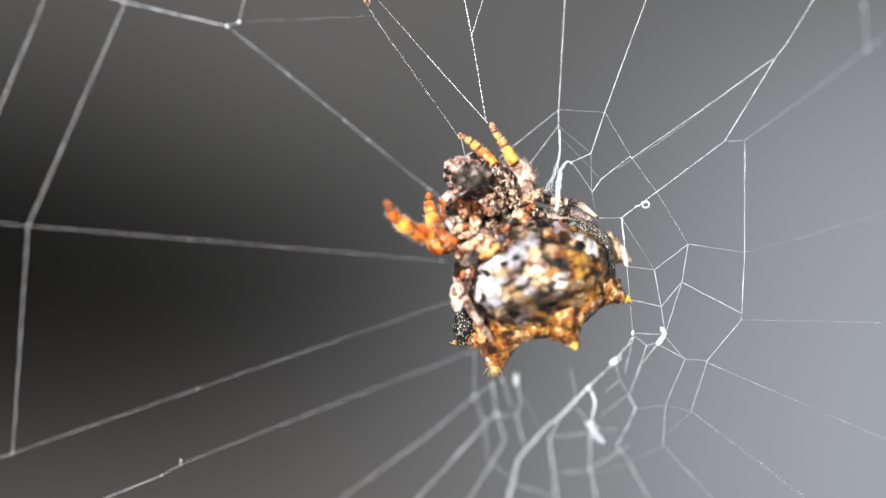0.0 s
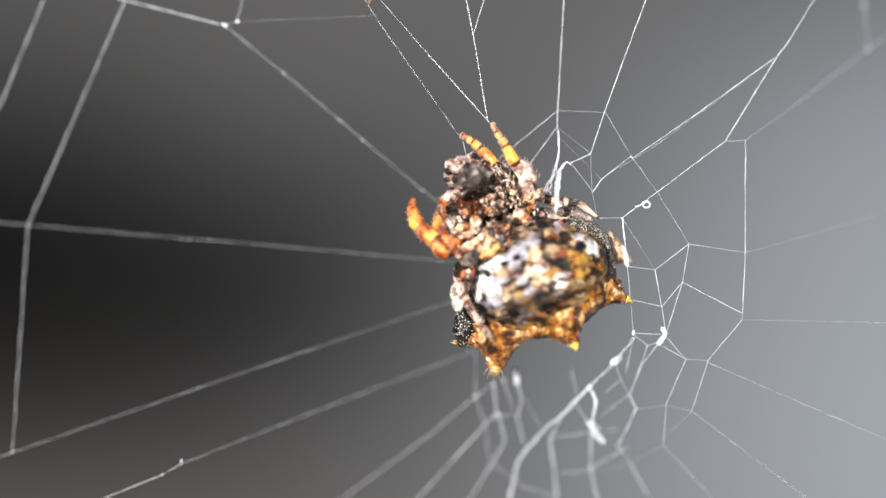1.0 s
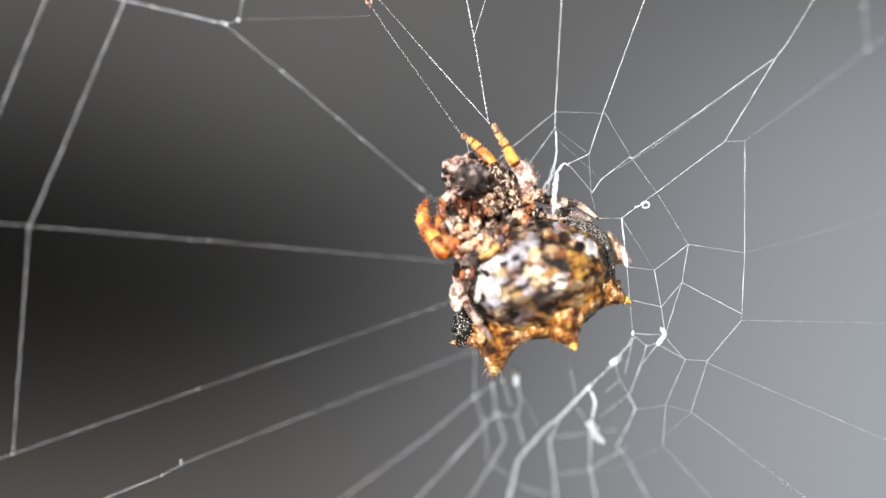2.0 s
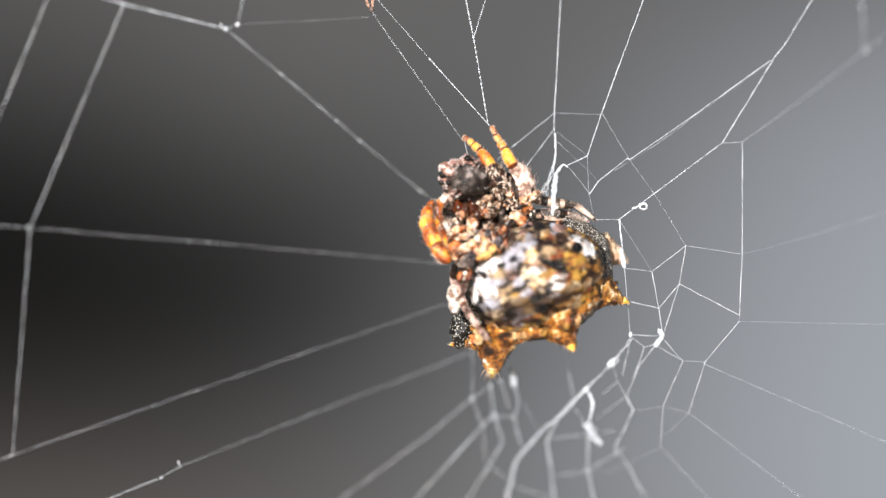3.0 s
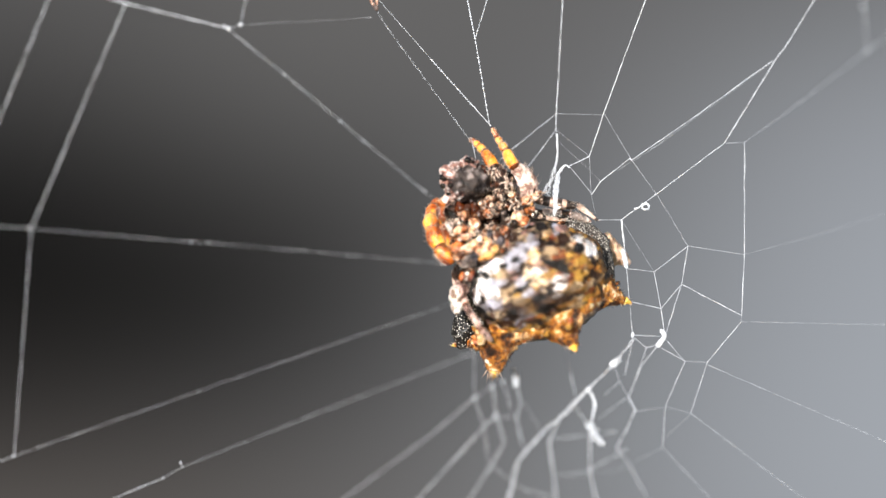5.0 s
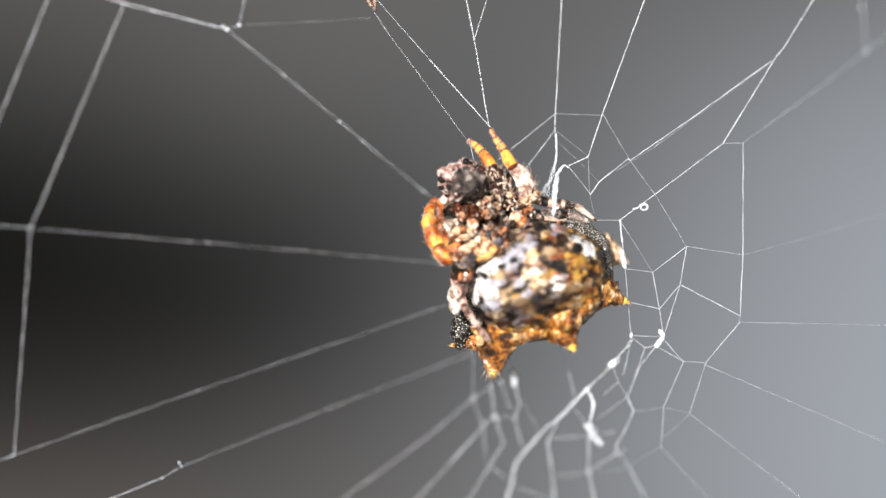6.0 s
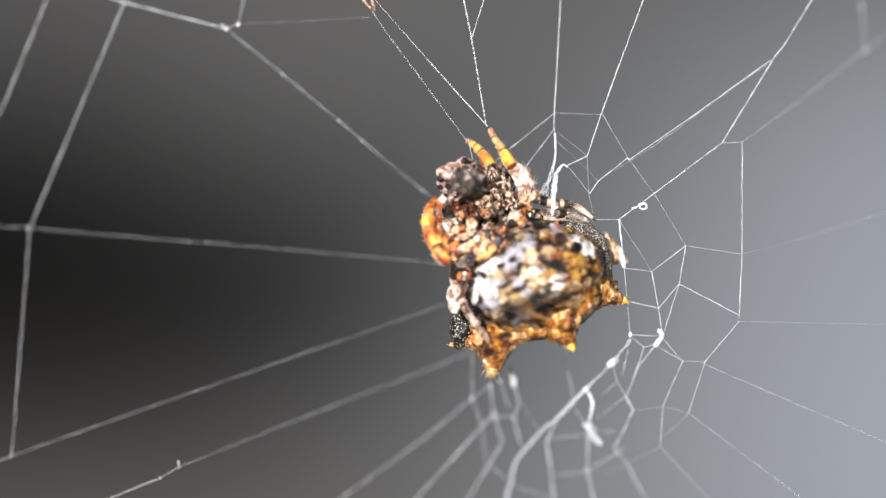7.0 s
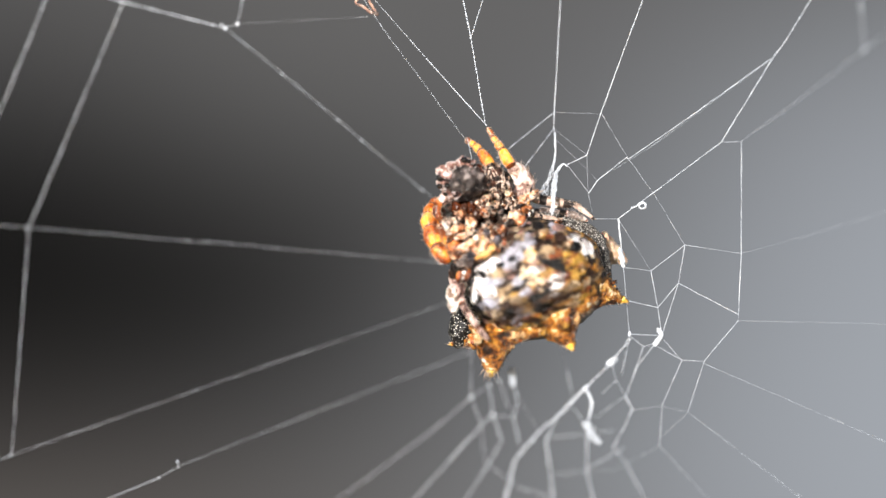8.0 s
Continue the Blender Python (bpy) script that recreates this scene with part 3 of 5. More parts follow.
def mark(p, w, h, turn, colour, strength=1.0):
    """Notes a patch of pigment round p, w by h half wide, turned anticlockwise."""
    MARKS.append((p[0], p[2], w, h, radians(turn), Vector(colour), strength))


def lay_pigment(mesh):
    """Colours the belly: a brown and grey ground, and over it the patches with wavering, soft edges."""
    rows = []
    for v in mesh.vertices:
        q = v.co / MM
        side = min(1.0, max(0.0, (q.x - 0.45 * q.z + 0.6) / 1.6 + 0.5 * noise.noise(q * 1.1)))
        lean = Vector((q.x * 0.8 + q.z * 0.5, q.y * 0.6, (q.z * 0.9 - q.x * 0.4) * 1.8))
        k = 0.34 + 1.5 * noise.fractal(lean * 1.5, 0.7, 2.0, 3)
        ground = GREY_TAN.lerp(OCHRE_TAN, side) * min(1.0, max(0.0, k * 1.4)) + DARK
        x = q.x + 0.12 * noise.noise(q * 2.1) + 0.08 * noise.noise(q * 5.5)
        z = q.z + 0.12 * noise.noise(q * 2.1 + Vector((7, 3, 1))) + 0.08 * noise.noise(q * 5.5 + Vector((2, 9, 4)))
        rows.append((x, z, *ground))
    rows = np.array(rows)
    x, z, tone = rows[:, 0], rows[:, 1], rows[:, 2:]
    for mx, mz, w, h, a, colour, strength in MARKS:
        u = ((x - mx) * math.cos(a) + (z - mz) * math.sin(a)) / w
        n = ((z - mz) * math.cos(a) - (x - mx) * math.sin(a)) / h
        cover = strength * np.clip((1.2 - np.sqrt(u * u + n * n)) / 0.3, 0, 1)[:, None]
        tone = tone * (1 - cover) + np.array(colour) * cover
    layer = mesh.color_attributes.new("pigment", "FLOAT_COLOR", "POINT")
    layer.data.foreach_set("color", np.hstack([tone, np.ones((len(tone), 1))]).astype(np.float32).ravel())


MARKS = []
def spine(base, tip, width, power=1.2, material=None, hairs=70):
    """A horn that flares into a broad mottled foot, with a yellow tip."""
    b, t = Vector(base), Vector(tip)
    horn_line, tip_line = [], []
    for i in range(19):
        k = i / 18
        r = width * ((1 - k) ** power * 0.97 + 0.03) * (1 + 0.1 * noise.noise(b + Vector((k * 6, 0, 0))))
        (horn_line if k < 0.84 else tip_line).append((b.lerp(t, k), r))
    tip_line.insert(0, (horn_line[-1][0], horn_line[-1][1] * 1.04))
    bm = bmesh.new()
    add_tube(bm, horn_line, 26)
    for v in bm.verts:
        v.co += noise.noise_vector(v.co * 2.4) * width * 0.09 + noise.noise_vector(v.co * 7.5) * 0.045
    horn = part("spine", bm, material or SPINE, spider)
    rng = random.Random(int(abs(t.x) * 100))
    fuzz, dark = bmesh.new(), bmesh.new()
    for j in range(hairs):
        k = rng.uniform(0.2, 0.98)
        way = Vector((rng.gauss(0, 1), rng.gauss(0, 1), rng.gauss(0, 1)))
        along = (t - b).normalized()
        way = (way - along * way.dot(along)).normalized()
        r = width * ((1 - k) ** power * 0.97 + 0.03)
        add_bristle(fuzz if j % 3 else dark, b.lerp(t, k) + way * r * 0.97, way * 0.6 + along, rng.uniform(0.1, 0.26), 0.014)
    tagged(part("bristles", fuzz, HAIR, horn, "short pale bristles"), kind="stuff")
    tagged(part("bristles", dark, INK, horn, "short black bristles"), kind="stuff")
    bm = bmesh.new()
    add_tube(bm, tip_line, 14)
    for v in bm.verts:
        v.co += noise.noise_vector(v.co * 5) * width * 0.03
    part("spine_tip", bm, material or TIP, horn, "pale horn tip" if material else "yellow horn tip")


# mottled orange flange round the lower edge, and the spines that grow from it
bm = bmesh.new()
line = curve_points([(-3.18, 0.30, -3.67), (-2.60, -0.50, -3.52), (-1.81, -1.20, -3.18), (-0.88, -1.50, -2.97), (0.04, -1.80, -2.64), (0.97, -1.90, -2.29), (1.85, -1.70, -1.79), (2.59, -1.10, -1.27), (3.02, -0.30, -0.69), (3.20, 0.20, -0.10)],
                    [0.12, 0.36, 0.66, 0.62, 0.64, 0.75, 0.74, 0.62, 0.45, 0.22], 9)
add_tube(bm, line, 24)
for v in bm.verts:
    v.co += noise.noise_vector(v.co * 2.4) * 0.16 + noise.noise_vector(v.co * 6.5) * 0.09
flange = part("flange", bm, SPINE, spider, "mottled orange flange of the abdomen")
rng = random.Random(17)
fuzz = bmesh.new()
for p, r in line:
    for _ in range(9):
        way = Vector((rng.gauss(0.2, 1), rng.gauss(-0.2, 0.6), rng.gauss(-0.7, 0.8))).normalized()
        add_bristle(fuzz, p + way * r * 1.02, way, rng.uniform(0.08, 0.22), 0.012)
tagged(part("bristles", fuzz, HAIR, flange, "short pale bristles"), kind="stuff")
spine((-1.81, -1.20, -2.92), (-2.02, -0.90, -5.25), 1.25, 0.82, hairs=130)
spine((1.01, -1.60, -2.33), (1.84, -2.10, -3.96), 1.3, 1.0, hairs=110)
spine((2.48, -0.40, -0.95), (4.55, 0.30, -1.71), 1.25, 1.1, hairs=110)
spine((-3.24, 0.40, -3.43), (-4.02, 0.40, -3.73), 0.3, 0.9, hairs=26)
spine((3.15, 1.80, 0.97), (4.59, 2.40, 0.16), 0.78, 0.7, PALE_HORN, 0)
brush, rng = bmesh.new(), random.Random(33)
for _ in range(26):
    root = Vector((-1.99, -1.10, -4.84)) + Vector((rng.gauss(0, 0.14), rng.uniform(-0.15, 0.05), rng.gauss(0, 0.16)))
    add_bristle(brush, root, Vector((rng.gauss(0, 0.3), -0.1, -1)), rng.uniform(0.3, 0.5), 0.03)
tagged(part("bristles", brush, HAIR, flange, "brush of pale bristles"), kind="stuff")

# the belly and its markings, pale ones first
WHITE, PALE, TAN, GOLD = (0.82, 0.8, 0.81), (0.35, 0.35, 0.41), (0.34, 0.24, 0.14), (0.46, 0.26, 0.05)
CREAMY, ROSE, BLACK, BROWN, RUST = (0.7, 0.55, 0.38), (0.26, 0.15, 0.13), (0.006, 0.005, 0.005), (0.024, 0.011, 0.006), (0.24, 0.055, 0.012)
GREY_TAN, OCHRE_TAN, DARK = Vector((0.24, 0.18, 0.12)), Vector((0.4, 0.19, 0.035)), Vector((0.008, 0.006, 0.005))
rng = random.Random(3)
for _ in range(230):
    x, z = rng.uniform(-2.9, 3.0), rng.uniform(-3.0, 2.2)
    warm = (x - 0.45 * z) / 3 + rng.gauss(0, 0.3) > 0.05
    tone = rng.choice((BROWN, BROWN, GOLD, GOLD, RUST, CREAMY, TAN, GOLD)) if warm else rng.choice((BLACK, BROWN, ROSE, PALE, TAN, PALE, TAN, CREAMY))
    mark((x, 0, z), rng.uniform(0.14, 0.36), rng.uniform(0.07, 0.13), rng.gauss(28, 14), tone, 0.9)
mark((-2.68, 0.00, -0.61), 0.5, 0.62, 20, WHITE)
mark((-2.97, 0.00, -1.28), 0.36, 0.42, 0, WHITE)
mark((-1.12, 0.00, 0.38), 0.62, 0.42, 25, PALE)
mark((-2.11, 0.00, 0.09), 0.46, 0.34, 30, WHITE)
mark((-1.87, 0.00, -0.72), 0.52, 0.24, 30, PALE)
mark((-2.11, 0.00, -1.23), 0.34, 0.24, 20, WHITE)
mark((-1.63, 0.00, -0.34), 0.36, 0.2, 25, TAN)
mark((-1.44, 0.00, -1.20), 0.36, 0.15, 25, TAN)
mark((-0.77, 0.00, -0.69), 0.28, 0.22, 40, PALE)
mark((-0.34, 0.00, -0.31), 0.38, 0.14, 28, CREAMY)
mark((-0.02, 0.00, -0.72), 0.34, 0.11, 25, CREAMY)
mark((-0.42, 0.00, -1.17), 0.3, 0.16, 15, PALE)
mark((-2.17, 0.00, -1.79), 0.46, 0.26, 10, PALE)
mark((-1.74, 0.00, -2.24), 0.26, 0.2, 0, CREAMY)
mark((-0.85, 0.00, -1.57), 0.34, 0.15, 20, TAN)
mark((-0.67, 0.00, -2.19), 0.14, 0.26, 0, PALE)
mark((0.19, 0.00, -0.15), 0.32, 0.15, -20, WHITE)
mark((-0.10, 0.00, 0.41), 0.24, 0.24, 0, CREAMY)
mark((0.59, 0.00, 0.81), 0.3, 0.26, 0, TAN)
mark((1.05, 0.00, -0.72), 0.58, 0.3, 32, WHITE)
mark((1.02, 0.00, -1.33), 0.3, 0.12, 10, WHITE)
mark((1.96, 0.00, 0.33), 0.42, 0.36, -10, GOLD)
mark((1.91, 0.00, -0.26), 0.4, 0.24, 30, GOLD)
mark((2.18, 0.00, 0.01), 0.2, 0.1, 30, TAN)
mark((1.53, 0.00, 0.33), 0.24, 0.4, 0, GOLD)
mark((2.50, 0.00, 0.92), 0.3, 0.44, 20, WHITE)
mark((1.96, 0.00, 1.43), 0.2, 0.22, 0, WHITE)
mark((1.75, 0.00, -0.96), 0.5, 0.12, 26, TAN)
mark((1.80, 0.00, -1.79), 0.5, 0.12, 24, TAN)
mark((2.50, 0.00, -0.85), 0.12, 0.36, -25, TAN)
mark((2.34, 0.00, -1.33), 0.3, 0.2, 40, GOLD)
mark((0.76, 0.00, -2.30), 0.5, 0.16, 14, TAN)
mark((0.08, 0.00, -2.35), 0.26, 0.18, 0, GOLD)
mark((-0.34, 0.00, 1.19), 0.2, 0.4, -14, PALE, 0.8)
mark((0.89, 0.00, 1.78), 0.17, 0.3, 10, PALE, 0.6)
mark((-0.85, 0.00, 0.97), 0.32, 0.2, 30, PALE)
mark((1.21, 0.00, 1.86), 0.34, 0.2, 0, ROSE)
mark((1.43, 0.00, 0.97), 0.26, 0.2, 0, TAN)
rng = random.Random(8)
for _ in range(120):
    x, z = rng.uniform(-2.0, 2.9), rng.uniform(-2.9, 1.4)
    warm = x - 0.6 * z > 0.6
    if x < 0 and z > -1.0:
        continue
    mark((x, 0, z), rng.uniform(0.14, 0.34), rng.uniform(0.05, 0.085), rng.gauss(28, 12), rng.choice((BROWN, GOLD, RUST, BROWN, CREAMY) if warm else (BROWN, BLACK, ROSE, BROWN)), 0.85)
# black and rust markings; the first three washes also paint the lower belly's shade
mark((0.14, 0.00, -1.65), 1.6, 0.5, 14, BROWN, 0.72)
mark((-1.26, 0.00, -2.35), 1.1, 0.42, 0, BROWN, 0.6)
mark((1.83, 0.00, -1.23), 0.8, 0.36, 30, BROWN, 0.5)
mark((1.02, 0.00, 0.12), 0.5, 0.3, -20, BROWN, 0.5)
mark((-1.04, 0.00, 0.41), 0.19, 0.17, 0, BLACK)
mark((-1.60, 0.00, 0.04), 0.17, 0.13, 40, BLACK)
mark((-2.76, 0.00, -0.39), 0.11, 0.11, 0, BLACK)
mark((-2.44, 0.00, -0.34), 0.3, 0.1, -35, BLACK)
mark((-3.05, 0.00, -0.61), 0.1, 0.34, -10, BLACK)
mark((-2.57, 0.00, -1.47), 0.15, 0.13, 0, BLACK)
mark((-1.34, 0.00, -0.77), 0.36, 0.11, 28, BROWN)
mark((-0.77, 0.00, -1.01), 0.34, 0.1, 25, BLACK)
mark((-1.42, 0.00, -1.73), 0.24, 0.14, 10, BROWN)
mark((-2.70, 0.00, -2.00), 0.26, 0.2, -30, BLACK)
mark((-2.27, 0.00, -2.35), 0.3, 0.13, -25, BLACK)
mark((-1.18, 0.00, -2.19), 0.26, 0.28, 0, BLACK)
mark((-1.44, 0.00, -2.67), 0.5, 0.12, -6, BROWN)
mark((-0.24, 0.00, -2.54), 0.4, 0.12, 12, BROWN)
mark((0.08, 0.00, -1.44), 0.42, 0.2, 14, BLACK)
mark((0.41, 0.00, -1.90), 0.56, 0.17, 14, BLACK)
mark((0.57, 0.00, -1.12), 0.3, 0.13, 20, BLACK)
mark((1.43, 0.00, -1.47), 0.46, 0.13, 22, BROWN)
mark((1.21, 0.00, -2.00), 0.4, 0.12, 16, BROWN)
mark((1.02, 0.00, 0.04), 0.52, 0.24, -22, BLACK)
mark((0.46, 0.00, 0.30), 0.3, 0.16, -20, BLACK)
mark((1.05, 0.00, 0.52), 0.3, 0.15, 10, RUST)
mark((0.22, 0.00, 1.94), 0.3, 0.24, 0, BLACK)
mark((0.22, 0.00, 1.13), 0.14, 0.5, 0, BROWN)
mark((1.24, 0.00, 1.30), 0.3, 0.3, 0, BROWN)
mark((1.96, 0.00, 0.92), 0.22, 0.32, 0, BLACK)
mark((2.66, 0.00, 0.28), 0.18, 0.2, 0, BROWN)
mark((2.63, 0.00, -0.31), 0.14, 0.22, 10, BROWN)
mark((2.23, 0.00, -0.50), 0.24, 0.12, 30, BROWN)
mark((1.56, 0.00, -0.45), 0.16, 0.26, -30, RUST)
mark((-0.88, 0.00, -0.21), 0.3, 0.12, 30, BROWN)
mark((-0.67, 0.00, 0.12), 0.16, 0.2, 30, BROWN)
mark((-1.12, 0.00, 1.32), 0.24, 0.18, 30, BROWN)
lay_pigment(build_abdomen().data)


def granules(name, line, count, spread, size, seed, materials):
    """Small warts scattered along a line of the body, each a part of its own."""
    rng, made = random.Random(seed), []
    pts = curve_points(line, [1] * len(line), 12)
    for _ in range(count):
        p, _r = rng.choice(pts)
        c = p + Vector((rng.gauss(0, spread), rng.uniform(-0.5, 0.1), rng.gauss(0, spread)))
        r = size * rng.uniform(0.6, 1.3)
        bm = bmesh.new()
        add_blob(bm, c, (r * rng.uniform(1.0, 1.7), r * 0.9, r * rng.uniform(0.6, 1.0)), 0.5, 2.6, (rng.uniform(-40, 40), rng.uniform(-70, 10), rng.uniform(-40, 40)), 14, 10, c.x)
        part(name, bm, rng.choice(materials), spider)
        made.append((c, r))
    return made


granules("wart", [(-2.74, -0.60, -3.52), (-1.55, -1.60, -3.28), (-0.49, -1.90, -2.96), (0.96, -2.40, -2.31), (2.17, -1.80, -1.68), (3.00, -0.80, -1.00)], 46, 0.24, 0.13, 21, (SPINE, SPINE, OCHRE, LEG_RUST, WART))
granules("wart", [(1.42, -0.10, 1.99), (2.49, -0.30, 1.59), (3.19, -0.20, 0.65), (3.52, 0.00, -0.42)], 26, 0.1, 0.05, 23, (CREAM, INK, INK, INK))
granules("wart", [(3.57, -0.10, -0.47), (3.97, 0.00, -1.01)], 14, 0.1, 0.06, 29, (SPINE, OCHRE, INK))


def wart(p, w, h, material, turn=0):
    bm = bmesh.new()
    add_blob(bm, p, (w, 0.13, h), 0.7, 3.2, (0, -turn, 0), 18, 12, p[0])
    part("wart", bm, material, spider, "pale wart")


wart((-0.99, -2.00, -3.14), 0.34, 0.18, WART, 5)
wart((-0.47, -2.10, -3.03), 0.25, 0.22, WART)
wart((-1.47, -1.90, -3.09), 0.2, 0.18, OCHRE)
wart((-1.17, -1.60, -3.66), 0.26, 0.24, WART)
wart((0.30, -2.40, -2.63), 0.3, 0.15, WART, 10)
wart((0.46, -2.40, -3.05), 0.15, 0.2, OCHRE)
wart((-2.34, -1.40, -4.22), 0.15, 0.3, CREAM, 5)
wart((-1.71, -1.60, -3.92), 0.2, 0.14, OCHRE)
wart((2.04, -2.40, -2.42), 0.16, 0.32, WART, -10)
wart((1.45, -2.90, -2.78), 0.2, 0.14, OCHRE, 30)
wart((2.89, -1.00, -1.59), 0.26, 0.16, WART, 15)
wart((3.49, -0.70, -1.54), 0.16, 0.12, OCHRE)
wart((-2.97, -0.30, -3.55), 0.16, 0.14, WART)


def leg_segment(name, parent, pts, radii, material, band, ends=(0.12, 0.1), label="", hairs=40, fuzz=None, rough=0.06):
    """One leg joint: a swelling tube with a darker band at its ends and a few bristles."""
    line = curve_points(pts, radii, 10)
    n = len(line) - 1
    swell = [(p, r * (1 + 0.2 * math.sin(math.pi * i / n)) * (1 + 0.05 * noise.noise(p * 4))) for i, (p, r) in enumerate(line)]
    first, last = swell[0], swell[-1]
    d0, d1 = (swell[0][0] - swell[1][0]).normalized(), (swell[-1][0] - swell[-2][0]).normalized()
    swell = [(first[0] + d0 * first[1] * 0.5, first[1] * 0.55)] + swell + [(last[0] + d1 * last[1] * 0.5, last[1] * 0.55)]
    total = len(swell) - 1
    bands = [1 if i / total < ends[0] or (i + 1) / total > 1 - ends[1] else 0 for i in range(total)]
    bm = bmesh.new()
    add_tube(bm, swell, 16, bands)
    if rough:
        for v in bm.verts:
            v.co += noise.noise_vector(v.co * 2.4) * max(radii) * rough
        if rough > 0.3:
            for f in bm.faces:
                if noise.noise(f.calc_center_median() * 2.6) > 0.12:
                    f.material_index = 1
    rng = random.Random(int(abs(pts[0][0]) * 1000) + n)
    for _ in range(hairs if fuzz is not None else 0):
        i = rng.randrange(1, total - 1)
        p, r = swell[i]
        way = (swell[i + 1][0] - swell[i - 1][0]).normalized()
        side = Vector((rng.gauss(0, 1), rng.gauss(0, 1), rng.gauss(0, 1)))
        side = (side - way * side.dot(way)).normalized()
        add_bristle(fuzz, p + side * r * 0.95, side + way * 0.9, r * rng.uniform(0.35, 0.9), 0.011)
    return part(name, bm, [material, band], parent, label)


def add_fuzz(fuzz, parent):
    tagged(part("bristles", fuzz, HAIR, parent, "short pale bristles"), kind="stuff")


# head and chest
def build_head():
    """A dark round head with a knobbly eye mound at its front and another on its top."""
    bm = bmesh.new()
    add_blob(bm, (0.12, 0.1, -0.05), (0.98, 1.0, 0.92), 0.22, 1.3, (0, 20, 0), 48, 34)
    head = part("head", bm, HEAD, spider, "grey-brown hairy head with pale bristles")
    head.location = [a * MM for a in (-3.15, -1.30, 4.16)]
    knobs = [(-0.80, -0.25, 0.40, 0.36, 0.44), (-0.98, -0.2, 0.02, 0.24, 0.26), (-0.80, -0.3, -0.34, 0.26, 0.24), (-0.52, -0.45, 0.72, 0.26, 0.24),
             (-0.48, -0.5, -0.62, 0.28, 0.2), (-1.02, -0.1, 0.58, 0.18, 0.2)]
    for x, y, z, w, h in knobs:
        bm = bmesh.new()
        add_blob(bm, (x, y, z), (w, w * 1.1, h), 0.45, 3.4, (0, 15 * x, 0), 24, 16, x * 7)
        part("eye_mound", bm, MOUND, head, "pinkish brown mound beside the eyes")
    top = [(0.10, -0.15, 0.86, 0.32, 0.28), (0.42, -0.25, 0.76, 0.27, 0.26), (-0.16, -0.3, 0.78, 0.2, 0.2)]
    for x, y, z, w, h in top:
        bm = bmesh.new()
        add_blob(bm, (x, y, z), (w, w * 1.1, h), 0.4, 3.0, (0, -10, 0), 24, 16, x * 5)
        part("eye_mound", bm, MOUND, head, "pinkish brown mound beside the eyes")
    for x, y, z, r in ((-1.06, -0.45, 0.26, 0.2), (-1.12, -0.35, -0.1, 0.16), (-0.78, -0.6, -0.14, 0.16), (-0.9, -0.45, -0.5, 0.13), (0.14, -0.42, 0.98, 0.18), (0.34, -0.5, 0.9, 0.11)):
        bm = bmesh.new()
        add_blob(bm, (x, y, z), (r, r, r), 0, 1, cols=16, rows=12)
        part("eye", bm, EYE, head, "glossy black eye")
    rng = random.Random(5)
    bm = bmesh.new()
    for _ in range(150):
        n = Vector((rng.gauss(0, 1), rng.gauss(0.5, 0.7), rng.gauss(0, 1))).normalized()
        root = Vector((n.x * 0.98 + 0.12, n.y * 1.0 + 0.1, n.z * 0.9 - 0.05))
        add_bristle(bm, root * 0.98, n + Vector((rng.gauss(0, 0.4), rng.gauss(0, 0.4), rng.gauss(0, 0.4))), rng.uniform(0.08, 0.2), 0.012)
    for x, y, z, w, h in knobs + top:
        for _ in range(28):
            n = Vector((rng.gauss(-0.2, 1), rng.gauss(-0.4, 0.8), rng.gauss(0.1, 1))).normalized()
            add_bristle(bm, Vector((x, y, z)) + Vector((n.x * w, n.y * w * 1.1, n.z * h)) * 0.95, n, rng.uniform(0.05, 0.13), 0.032)
    tagged(part("bristles", bm, WHITE_HAIR, head, "short white bristles"), kind="stuff")
    return head


head = build_head()

CHEST_LUMPS = []


def lump(name, p, radii, turn, material, label="", rough=0.4, hairy=True):
    """A rounded piece of the body's underside, turned anticlockwise."""
    if hairy:
        CHEST_LUMPS.append((Vector(p), Vector(radii)))
    bm = bmesh.new()
    add_blob(bm, p, radii, rough, 2.6, (0, -turn, 0), 26, 18, p[0])
    return part(name, bm, material, spider, label)


lump("sternum", (-2.00, 0.50, 2.75), (1.3, 0.9, 1.05), -20, CHEST, "mottled brown breastplate", 0.3, False)
lump("chest_side", (-3.35, 0.20, 1.78), (1.0, 0.8, 0.95), 0, CHEST, "dark hairy side of the chest", 0.3, False)
lump("chest_side", (-2.20, -0.50, 1.32), (1.2, 0.9, 0.7), 25, CHEST, "dark hairy side of the chest", 0.3, False)
lump("chest_side", (-1.63, 0.40, 3.74), (0.8, 0.7, 0.8), 0, CHEST, "dark hairy side of the chest", 0.3, False)
lump("mouth", (-3.08, -0.50, 3.27), (0.85, 0.6, 0.6), 0, CHEST, "dark hairy mouth parts", 0.4, False)
lump("jaw", (-3.57, -0.90, 2.73), (0.3, 0.36, 0.5), 10, JAW, "glossy brown jaw", 0.2, False)
lump("jaw", (-2.92, -0.90, 2.84), (0.26, 0.34, 0.44), -8, JAW, "glossy brown jaw", 0.2, False)
lump("mouth", (-3.86, -0.40, 2.90), (0.5, 0.5, 0.6), 0, CHEST, "dark hairy mouth parts", 0.4, False)
lump("mouth", (-3.94, -0.50, 2.20), (0.5, 0.5, 0.5), 0, CHEST, "dark hairy mouth parts", 0.4, False)

# bases of the legs: pale knobs, dark lumps between them stand in for shade
def shade_lump(p, radii, turn, material):
    lump("shade_lump", p, radii, turn, material, "dark lump standing in for shade between the leg bases", 0.4, False)


